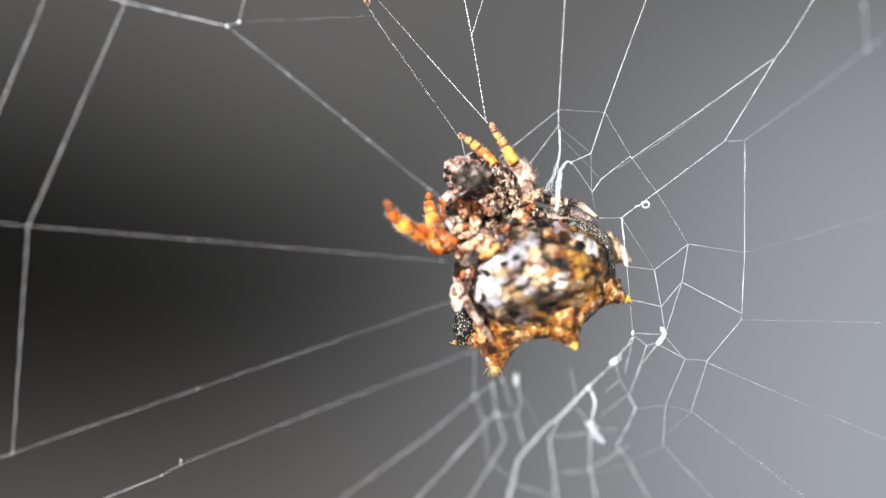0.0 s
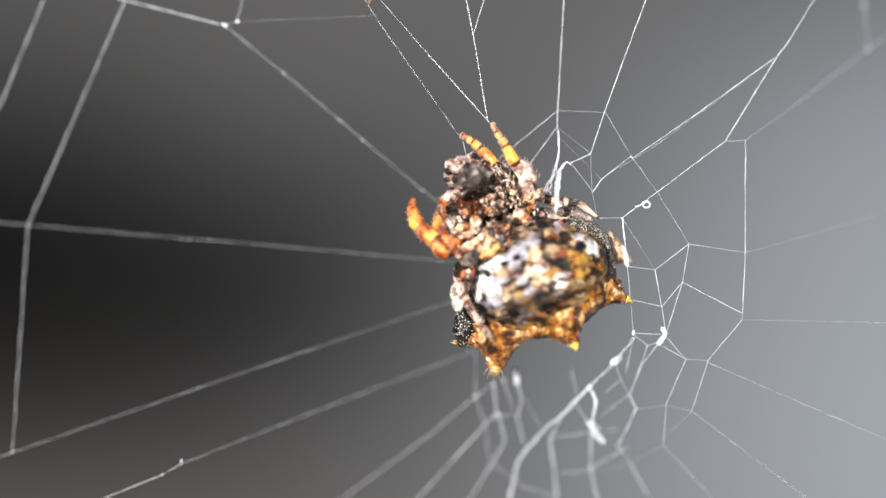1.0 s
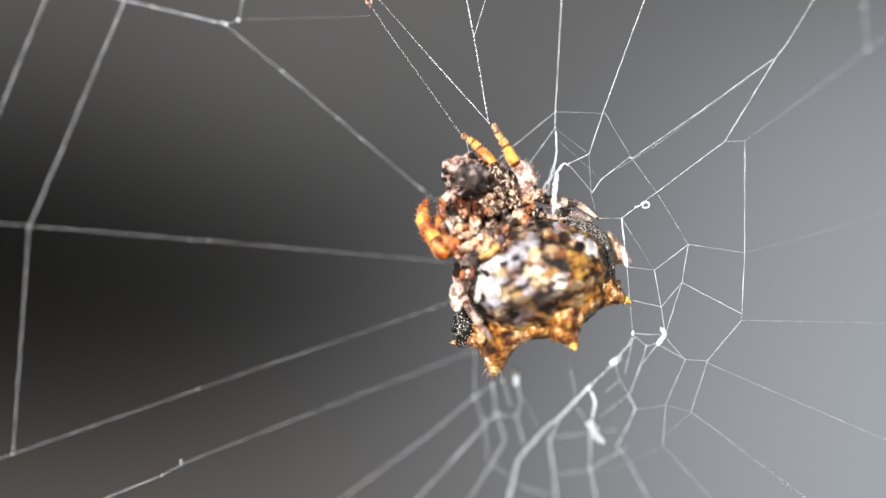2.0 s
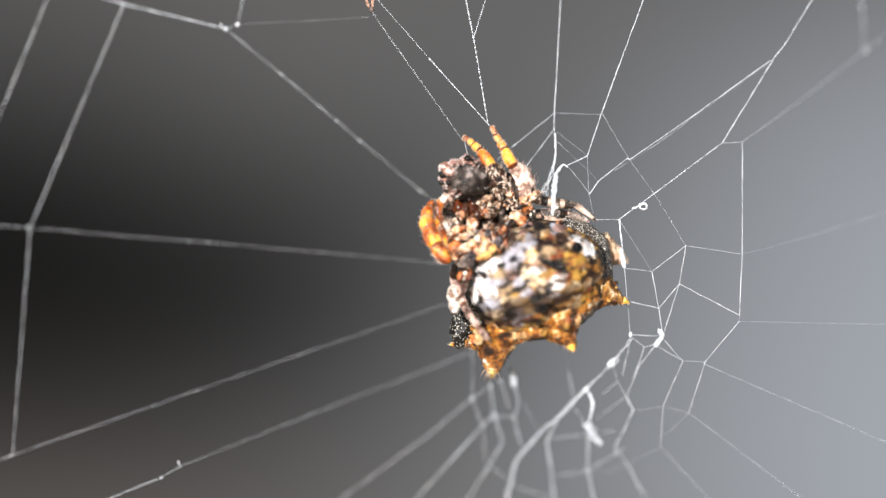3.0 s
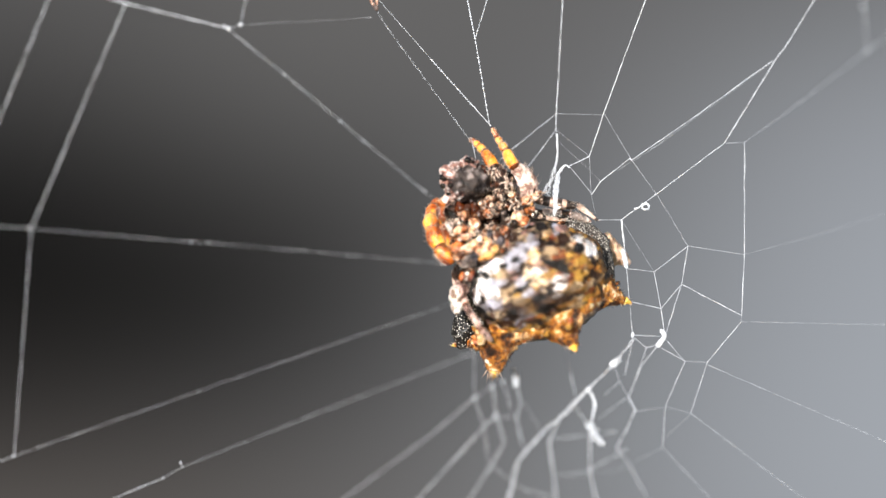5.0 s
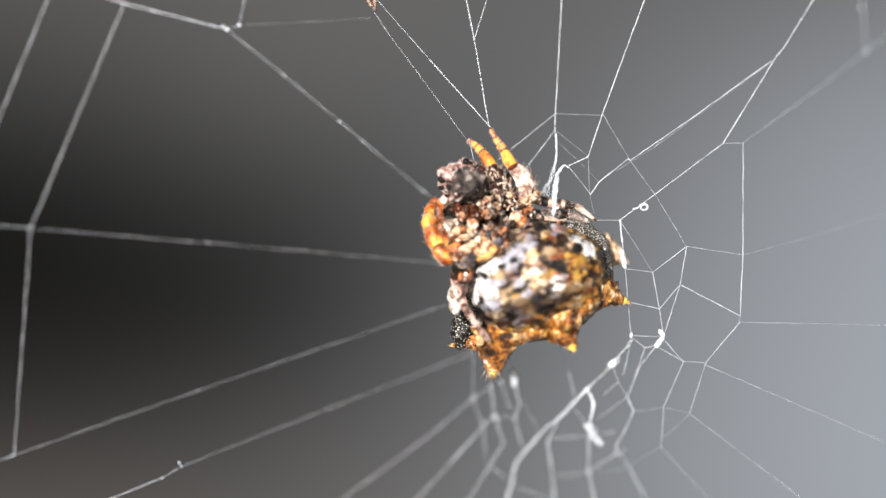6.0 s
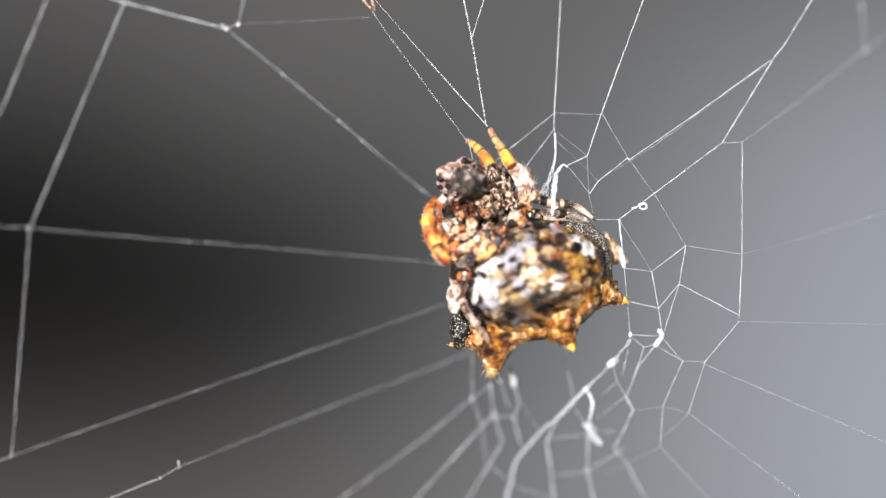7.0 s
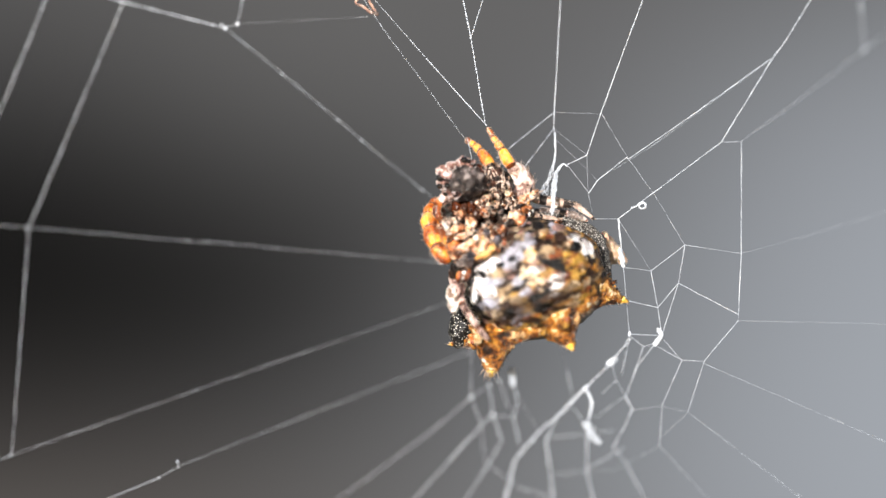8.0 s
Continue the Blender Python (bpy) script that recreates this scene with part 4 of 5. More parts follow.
def knob(p, radii, turn, material):
    lump("coxa", p, radii, turn, material, "", 0.45, material not in (INK, SLATE))


shade_lump((-2.71, -0.90, 2.41), (0.3, 0.3, 0.3), 0, GAP_SHADE)
shade_lump((-3.25, -1.00, 2.73), (0.2, 0.3, 0.3), 0, GAP_SHADE)
shade_lump((-3.89, -1.40, 1.24), (0.36, 0.3, 0.2), 40, GAP_SHADE)
shade_lump((-2.61, -1.50, 1.77), (0.34, 0.3, 0.1), 35, GAP_SHADE)
shade_lump((-2.56, -2.10, 1.13), (0.6, 0.3, 0.14), 32, GAP_SHADE)
shade_lump((-1.32, -1.00, 2.04), (0.42, 0.3, 0.34), 20, INK)
shade_lump((-1.56, -0.90, 2.41), (0.22, 0.3, 0.26), 40, INK)
shade_lump((-0.91, -1.60, 1.66), (0.4, 0.3, 0.14), 30, INK)
shade_lump((-1.40, -2.20, 1.50), (0.12, 0.2, 0.34), -20, GAP_SHADE)
shade_lump((-1.99, -0.90, 2.20), (0.3, 0.3, 0.1), 10, GAP_SHADE)
shade_lump((-1.64, -0.70, 3.32), (0.4, 0.3, 0.16), 25, GAP_SHADE)
shade_lump((-2.71, -0.90, 3.27), (0.26, 0.3, 0.22), 0, GAP_SHADE)
shade_lump((-2.46, -2.50, 0.34), (0.3, 0.3, 0.1), 28, GAP_SHADE)
shade_lump((-0.58, -1.20, 1.99), (0.3, 0.3, 0.1), 0, INK)
knob((-3.43, -1.40, 2.41), (0.23, 0.28, 0.27), -20, KNOB)
knob((-2.93, -1.70, 2.12), (0.27, 0.3, 0.29), 20, KNOB)
knob((-4.05, -1.60, 1.93), (0.26, 0.3, 0.28), 0, CREAM)
knob((-3.78, -1.40, 2.17), (0.16, 0.22, 0.16), 0, COXA)
knob((-3.60, -1.90, 1.72), (0.34, 0.3, 0.26), 20, PEACH)
knob((-3.36, -2.00, 1.40), (0.3, 0.3, 0.18), 10, KNOB)
knob((-3.83, -1.80, 1.45), (0.2, 0.22, 0.15), 45, PEACH)
knob((-3.04, -1.80, 1.72), (0.2, 0.24, 0.2), 0, PEACH)
knob((-3.36, -2.40, 0.76), (0.52, 0.3, 0.24), 30, KNOB)
knob((-2.99, -2.50, 1.03), (0.36, 0.3, 0.2), 32, PEACH)
knob((-3.62, -2.20, 0.50), (0.3, 0.28, 0.2), 20, PEACH)
knob((-2.62, -2.40, 1.34), (0.3, 0.3, 0.17), 35, KNOB)
knob((-2.57, -2.70, 0.76), (0.4, 0.3, 0.2), 28, PEACH)
knob((-2.30, -2.60, 1.18), (0.26, 0.28, 0.2), 40, PEACH)
knob((-2.20, -2.80, 0.63), (0.44, 0.3, 0.17), 25, GOLDEN)
knob((-1.94, -2.90, 0.92), (0.21, 0.24, 0.17), 30, GOLDEN)
knob((-2.40, -2.00, 1.66), (0.24, 0.26, 0.16), 30, KNOB)
knob((-2.08, -1.90, 1.90), (0.3, 0.28, 0.17), 25, KNOB)
knob((-1.87, -2.30, 1.50), (0.2, 0.24, 0.26), 0, KNOB)
knob((-1.53, -2.00, 1.77), (0.19, 0.24, 0.22), 0, PEACH)
knob((-1.56, -2.80, 0.87), (0.22, 0.26, 0.14), 30, COXA)
knob((-1.72, -2.90, 1.24), (0.21, 0.24, 0.23), 0, SLATE)
knob((-2.19, -2.40, 1.63), (0.14, 0.2, 0.15), 0, SLATE)
knob((-2.41, -2.80, 1.34), (0.1, 0.14, 0.13), 0, GOLDEN)
knob((-2.94, -2.60, 0.52), (0.26, 0.26, 0.18), 20, SLATE)
knob((-1.38, -2.60, 1.13), (0.1, 0.16, 0.2), 0, LEG_RUST)
knob((-2.18, -1.00, 3.16), (0.34, 0.28, 0.26), 20, PLATE)
knob((-2.23, -1.10, 2.68), (0.24, 0.28, 0.34), -10, PEACH)
knob((-1.91, -1.20, 2.57), (0.2, 0.24, 0.2), -30, KNOB)
knob((-1.72, -0.90, 2.95), (0.26, 0.24, 0.24), 30, PLATE)
knob((-2.55, -1.00, 2.89), (0.14, 0.2, 0.3), 0, PLATE)
knob((-1.54, -1.00, 2.63), (0.16, 0.2, 0.12), 30, GREYFUR)
knob((-0.91, -1.50, 2.36), (0.3, 0.32, 0.27), 20, PEACH)
knob((-0.56, -1.40, 2.20), (0.22, 0.26, 0.26), 0, PEACH)
knob((-1.02, -1.80, 2.12), (0.17, 0.22, 0.17), 0, INK)
knob((-0.80, -1.50, 2.57), (0.2, 0.2, 0.12), 20, KNOB)
knob((-1.13, -0.70, 3.00), (0.4, 0.26, 0.18), 20, COXA)
knob((-0.36, -1.00, 2.73), (0.3, 0.26, 0.2), 20, COXA)
knob((-0.47, -0.70, 3.16), (0.3, 0.26, 0.2), 30, PEACH)
knob((-0.04, -0.60, 3.38), (0.4, 0.26, 0.2), 38, KNOB)
knob((-0.26, -1.00, 3.00), (0.14, 0.2, 0.12), 30, GOLDEN)
knob((-0.15, -1.00, 2.57), (0.12, 0.18, 0.2), 20, INK)
knob((-0.68, -1.00, 2.84), (0.3, 0.2, 0.07), 20, INK)
knob((-0.95, -0.80, 3.27), (0.16, 0.2, 0.1), 20, INK)
CHEST_LUMPS += [(c, Vector((r, r, r))) for c, r in
                granules("tubercle", [(-3.94, -1.90, 1.85), (-3.01, -2.40, 1.32), (-2.22, -2.20, 1.72), (-1.68, -1.40, 2.38), (-2.21, -1.30, 3.00)], 30, 0.3, 0.085, 31, (KNOB, KNOB, PEACH, COXA, INK))]
# furry bases of the raised legs
lump("coxa", (-2.34, -0.70, 3.75), (0.26, 0.28, 0.42), -8, BADGER)
lump("coxa", (-1.96, -0.90, 3.96), (0.24, 0.28, 0.3), -12, BADGER)
lump("coxa", (-1.43, -1.00, 3.85), (0.3, 0.3, 0.36), 20, BADGER)
lump("coxa", (-1.70, -1.00, 3.45), (0.26, 0.28, 0.2), 0, BADGER)
lump("coxa", (-1.14, -0.90, 3.51), (0.22, 0.24, 0.22), 0, COXA)
lump("coxa", (-2.52, -0.60, 4.56), (0.2, 0.22, 0.26), 20, LEG_RUST)
# dark lumps again in place of shade between the furry bases
shade_lump((-1.97, -1.10, 3.59), (0.12, 0.2, 0.26), 20, INK)
shade_lump((-1.65, -1.10, 4.17), (0.1, 0.2, 0.2), 20, INK)
shade_lump((-2.55, -1.00, 3.37), (0.2, 0.2, 0.12), 20, INK)
bm, dark = bmesh.new(), bmesh.new()
rng = random.Random(19)
for c, w, h in (((-2.23, -0.90, 3.96), 0.26, 0.4), ((-1.91, -0.90, 4.44), 0.3, 0.3), ((-1.38, -1.20, 3.80), 0.3, 0.36), ((-1.70, -1.20, 3.45), 0.3, 0.2)):
    for j in range(20):
        root = Vector(c) + Vector((rng.gauss(0, 0.5) * w, -0.2 + rng.uniform(-0.1, 0.1), rng.gauss(0.2, 0.5) * h))
        way = Vector((rng.gauss(0.15, 0.4), -0.35, rng.gauss(-0.8, 0.4)))
        add_bristle(bm if j % 5 < 3 else dark, root, way, rng.uniform(0.18, 0.4), 0.045)
# stiff pale scales round the root of the hind legs
for c, w, h in (((-0.36, -0.90, 3.05), 0.4, 0.2), ((0.02, -0.70, 3.38), 0.34, 0.16), ((-0.90, -1.10, 2.79), 0.36, 0.2), ((-1.22, -0.90, 3.11), 0.4, 0.16)):
    for j in range(15):
        root = Vector(c) + Vector((rng.gauss(0, 0.6) * w, rng.uniform(-0.1, 0.1), rng.gauss(0, 0.6) * h))
        way = Vector((rng.gauss(0.4, 0.6), -0.3, rng.gauss(0.4, 0.6)))
        add_bristle(bm if j % 4 else dark, root, way, rng.uniform(0.2, 0.42), rng.uniform(0.035, 0.07))
for j in range(34):
    a = rng.uniform(0, 6.283)
    root = Vector((-4.05, -1.60, 1.93)) + Vector((0.24 * math.cos(a), -0.1, 0.26 * math.sin(a)))
    add_bristle(bm, root, Vector((math.cos(a), -0.3, math.sin(a))), rng.uniform(0.12, 0.24), 0.022)
tagged(part("bristles", bm, HAIR, spider, "thick tan bristles"), kind="stuff")
tagged(part("bristles", dark, INK, spider, "thick black bristles"), kind="stuff")
granules("tubercle", [(-0.60, -0.90, 2.57), (0.07, -0.70, 2.42), (1.01, -0.50, 2.42)], 9, 0.12, 0.12, 41, (COXA, LEG_PINK, CREAM))
# the feeler that curves round the mouth
fuzz = bmesh.new()
feeler = leg_segment("feeler", spider, [(-3.54, -0.70, 3.46), (-4.02, -0.80, 3.30), (-4.50, -1.00, 2.97)], [0.2, 0.24, 0.2], LEG_PINK, LEG_RUST, (0.1, 0.12), "pinkish hairy feeler", 120, fuzz, 0.2)
leg_segment("tarsus", feeler, [(-4.53, -0.90, 2.89), (-4.53, -0.90, 2.52), (-4.31, -0.90, 2.23)], [0.18, 0.17, 0.12], LEG_RUST, LEG_BAND, (0.1, 0.3), "", 60, fuzz, 0.2)
add_fuzz(fuzz, feeler)

rng = random.Random(11)
bm, dark = bmesh.new(), bmesh.new()
for c, r in CHEST_LUMPS:
    for j in range(20):
        n = Vector((rng.gauss(-0.2, 1), rng.gauss(-0.7, 0.6), rng.gauss(0.1, 1))).normalized()
        root = c + Vector((n.x * r.x, n.y * r.y, n.z * r.z)) * 0.93
        way = n + Vector((rng.gauss(0, 0.4), rng.gauss(0, 0.3), rng.gauss(0, 0.4)))
        add_bristle(bm if j % 5 < 2 else dark, root, way, rng.uniform(0.1, 0.28), rng.choice((0.014, 0.02, 0.03)))
tagged(part("bristles", bm, HAIR, spider, "short pale bristles"), kind="stuff")
tagged(part("bristles", dark, INK, spider, "short black bristles"), kind="stuff")


def still_leg(joints, materials, bands, ends=(0.12, 0.1), hairs=40):
    """A leg at rest: the first joint carries the others. joints: (points, radii) of each."""
    names = ("femur", "patella", "tibia", "metatarsus", "tarsus")
    first, fuzz = None, bmesh.new()
    for name, (pts, radii), mat, band in zip(names, joints, materials, bands):
        made = leg_segment(name if first else "leg", first or spider, pts, radii, mat, band, ends, "", hairs, fuzz)
        first = first or made
    add_fuzz(fuzz, first)
    return first


O2 = (LEG_BAND,) * 5
# the two raised front legs
raised_a = still_leg([([(-1.54, -0.60, 4.01), (-1.78, -0.70, 4.36), (-2.0, -0.60, 4.70)], [0.34, 0.36, 0.33]),
           ([(-1.98, -0.60, 4.66), (-2.40, -0.50, 5.16), (-2.76, -0.40, 5.54)], [0.25, 0.24, 0.19]),
           ([(-2.79, -0.40, 5.57), (-3.09, -0.30, 5.83)], [0.175, 0.155]),
           ([(-3.12, -0.30, 5.85), (-3.36, -0.20, 6.02)], [0.14, 0.125]),
           ([(-3.39, -0.20, 6.04), (-3.58, -0.05, 6.15), (-3.70, 0.00, 6.19)], [0.125, 0.12, 0.07])],
          (BADGER, LEG_ORANGE, LEG_ORANGE, LEG_ORANGE, LEG_RUST), O2, (0.04, 0.17), 90)
raised_b = still_leg([([(-0.85, 0.30, 3.36), (-0.46, 0.70, 3.98), (-0.66, 0.40, 4.51), (-1.0, -0.10, 4.84)], [0.34, 0.4, 0.4, 0.31]),
           ([(-1.05, -0.30, 4.84), (-1.32, -0.20, 5.27), (-1.52, -0.10, 5.66)], [0.25, 0.23, 0.185]),
           ([(-1.55, -0.10, 5.70), (-1.76, 0.00, 6.03)], [0.17, 0.15]),
           ([(-1.79, 0.00, 6.06), (-1.96, 0.00, 6.33)], [0.14, 0.12]),
           ([(-1.98, 0.00, 6.38), (-2.12, 0.00, 6.62), (-2.20, 0.00, 6.78)], [0.11, 0.11, 0.06])],
          (FUR, LEG_ORANGE, LEG_ORANGE, LEG_ORANGE, LEG_RUST), (FUR,) + O2[1:], (0.04, 0.17), 120)


def ringed_leg(line, radii, marks, parent_label):
    """A tapering leg in cream and black rings: marks gives the share of its length at which the colour changes."""
    pts = curve_points(line, radii, 12)
    n = len(pts) - 1
    bands = []
    for i in range(n):
        share = (i + 0.5) / n
        bands.append(sum(share > m for m in marks) % 2)
    bm = bmesh.new()
    add_tube(bm, pts, 18, bands)
    for v in bm.verts:
        v.co += noise.noise_vector(v.co * 2.2) * 0.04
    ob = part("leg", bm, [LEG_CREAM, LEG_BLACK], spider, parent_label)
    rng, fuzz = random.Random(9), bmesh.new()
    for _ in range(60):
        i = rng.randrange(1, n)
        p, r = pts[i]
        way = (pts[i + 1][0] - pts[i - 1][0]).normalized()
        side = Vector((rng.gauss(0, 1), rng.gauss(0, 1), rng.gauss(0, 1)))
        side = (side - way * side.dot(way)).normalized()
        add_bristle(fuzz, p + side * r * 0.95, side * 0.7 + way, rng.uniform(0.08, 0.22), 0.011)
    add_fuzz(fuzz, ob)


# folded hind legs on the far side, over the shield
ringed_leg([(-0.02, 0.00, 3.28), (0.41, 0.10, 3.17), (1.03, 0.10, 3.04), (1.59, 0.10, 2.96), (1.88, 0.10, 2.90)], [0.2, 0.25, 0.25, 0.22, 0.16], (0.2, 0.36, 0.68, 0.97), "cream leg with black rings")
ringed_leg([(1.88, 0.00, 2.98), (2.23, 0.00, 2.77), (2.58, 0.00, 2.50), (2.93, 0.00, 2.21)], [0.15, 0.14, 0.1, 0.04], (-1, 0.1, 0.85), "cream leg with black rings")
# grey leg below the ringed one: stands in for its shaded underside
still_leg([([(0.04, 0.50, 2.53), (0.77, 0.55, 2.61), (1.58, 0.55, 2.51)], [0.16, 0.18, 0.17]),
           ([(1.60, 0.55, 2.51), (2.11, 0.50, 2.37), (2.62, 0.50, 2.18)], [0.2, 0.16, 0.07])], (GREYFUR, GREYFUR), (GREYFUR, MOUND), (0.1, 0.1), 60)
ringed_leg([(-0.59, -0.50, 2.36), (-0.06, -0.50, 2.47), (0.39, -0.50, 2.36), (1.42, -0.30, 2.23)], [0.14, 0.15, 0.12, 0.06], (0.25, 0.34, 0.6, 0.7), "cream leg with black rings")
# folded hind leg along the near side of the abdomen
lump("knee", (-3.15, -2.20, 0.31), (0.44, 0.34, 0.32), 20, GREYFUR, "grey furry knee", 0.4)
lump("knee", (-3.62, -1.60, -0.06), (0.36, 0.34, 0.3), 40, CHEST, "dark hairy knee", 0.4)
lump("leg_cuff", (-3.33, -2.20, -0.43), (0.15, 0.16, 0.26), -20, CREAM, "white leg cuff", 0.25)
still_leg([([(-3.78, -1.30, -0.31), (-3.25, -1.90, -0.30), (-3.04, -1.70, -0.73)], [0.3, 0.34, 0.24]),
           ([(-3.78, -1.20, -0.47), (-3.62, -1.60, -1.10), (-3.36, -2.00, -1.73)], [0.22, 0.2, 0.17]),
           ([(-3.36, -2.60, -1.73), (-2.99, -3.00, -2.33), (-2.62, -3.10, -2.86)], [0.16, 0.135, 0.12]),
           ([(-2.62, -3.10, -2.86), (-2.41, -3.00, -3.12), (-2.17, -2.80, -3.39)], [0.14, 0.13, 0.09])],
          (CHEST, LEG_PINK, LEG_PINK, LEG_PINK), (LEG_BLACK, LEG_RUST, LEG_BAND, LEG_BAND), (0.08, 0.06), 90)
lump("leg_cuff", (-3.81, -2.00, -1.47), (0.32, 0.3, 0.66), 6, CREAM, "white leg cuff", 0.3)
lump("leg_cuff", (-3.52, -2.00, -1.15), (0.26, 0.28, 0.42), -20, LEG_PINK, "pinkish leg cuff", 0.3)
lump("knee", (-3.54, -2.30, -0.49), (0.13, 0.2, 0.3), -15, LEG_RUST, "rusty furrowed knee", 0.25)
lump("knee", (-3.12, -2.40, -0.43), (0.12, 0.2, 0.28), -25, LEG_RUST, "rusty furrowed knee", 0.25)
lump("leg_cuff", (-2.64, -2.30, -3.40), (0.24, 0.2, 0.27), -10, WART, "white leg cuff", 0.3)

# the waving front leg and its neighbour: fixed upper joints and knee, lower legs that swing
fuzz = bmesh.new()
upper = leg_segment("leg", spider, [(-3.51, -1.00, 1.72), (-3.67, -1.40, 1.13), (-3.94, -1.70, 0.49)], [0.28, 0.3, 0.3], LEG_RUST, LEG_BAND, (0.1, 0.05), "rusty upper leg", 110, fuzz)
knee = leg_segment("knee", upper, [(-3.94, -1.70, 0.41), (-4.26, -1.80, 0.55), (-4.63, -1.80, 1.00)], [0.27, 0.31, 0.29], LEG_ORANGE, LEG_BAND, (0.06, 0.08), "orange hairy knee", 160, fuzz)
add_fuzz(fuzz, upper)
strokes, rng = bmesh.new(), random.Random(27)
for i in range(36):
    k = i / 35
    root = Vector((-4.07, -2.04, 0.36)).lerp(Vector((-4.66, -2.08, 0.92)), k) + Vector((rng.gauss(0, 0.12), rng.uniform(-0.06, 0.03), rng.gauss(0, 0.1)))
    add_bristle(strokes, root, Vector((0.9, rng.gauss(-0.1, 0.1), rng.gauss(0.35, 0.3))), rng.uniform(0.25, 0.5), 0.036)
tagged(part("bristles", strokes, LEG_BAND, knee, "dark bristles lying on the knee"), kind="stuff")
leg_segment("leg", spider, [(-3.46, -0.40, 1.67), (-3.80, -0.50, 1.13), (-4.29, -1.30, 0.79)], [0.28, 0.3, 0.28], LEG_RUST, LEG_BAND, (0.1, 0.05), "rusty upper leg")


def lower_leg(knee, bow):
    """A lower leg pointing up from the knee, bowed outwards, in banded joints; it is keyed at the knee."""
    def at(*p):
        return [Vector((x * bow, y, z)) for x, y, z in p]
    fuzz = bmesh.new()
    tibia = leg_segment("lower_leg", spider, at((0, 0, 0), (-0.25, 0, 0.55), (-0.44, 0.03, 1.1)), [0.32, 0.36, 0.31], LEG_ORANGE, LEG_BAND, (0.03, 0.1), "orange lower leg with dark bands", 120, fuzz)
    leg_segment("metatarsus", tibia, at((-0.45, 0.03, 1.14), (-0.55, 0.06, 1.6), (-0.58, 0.1, 2.05)), [0.3, 0.31, 0.26], LEG_ORANGE, LEG_BAND, (0.05, 0.12), "", 110, fuzz)
    leg_segment("metatarsus", tibia, at((-0.58, 0.1, 2.08), (-0.52, 0.12, 2.4), (-0.43, 0.14, 2.74)), [0.25, 0.24, 0.2], LEG_ORANGE, LEG_BAND, (0.06, 0.16), "", 50, fuzz)
    leg_segment("tarsus", tibia, at((-0.42, 0.14, 2.78), (-0.32, 0.15, 3.02), (-0.2, 0.16, 3.24)), [0.18, 0.16, 0.09], LEG_RUST, LEG_BAND, (0.1, 0.2), "", 20, fuzz)
    add_fuzz(fuzz, tibia)
    tibia.location = [a * MM for a in knee]
    return tibia


HIP_A, BEND_A = (-3.51, -1.00, 1.72), (-3.94, -1.70, 0.41)
KNEE_A, KNEE_B = (-4.55, -1.80, 0.97), (-4.31, -1.50, 0.81)
leg_a, leg_b = lower_leg(KNEE_A, 0.85), lower_leg(KNEE_B, 0.45)

# ---- what moves ----
def shifted(base, x, z, turn=0.0):
    """A pose beside base, moved x and z millimetres and turned in the picture's plane."""
    return pose(base[0] * MM + x * MM, base[1] * MM, base[2] * MM + z * MM, 0, turn, 0)


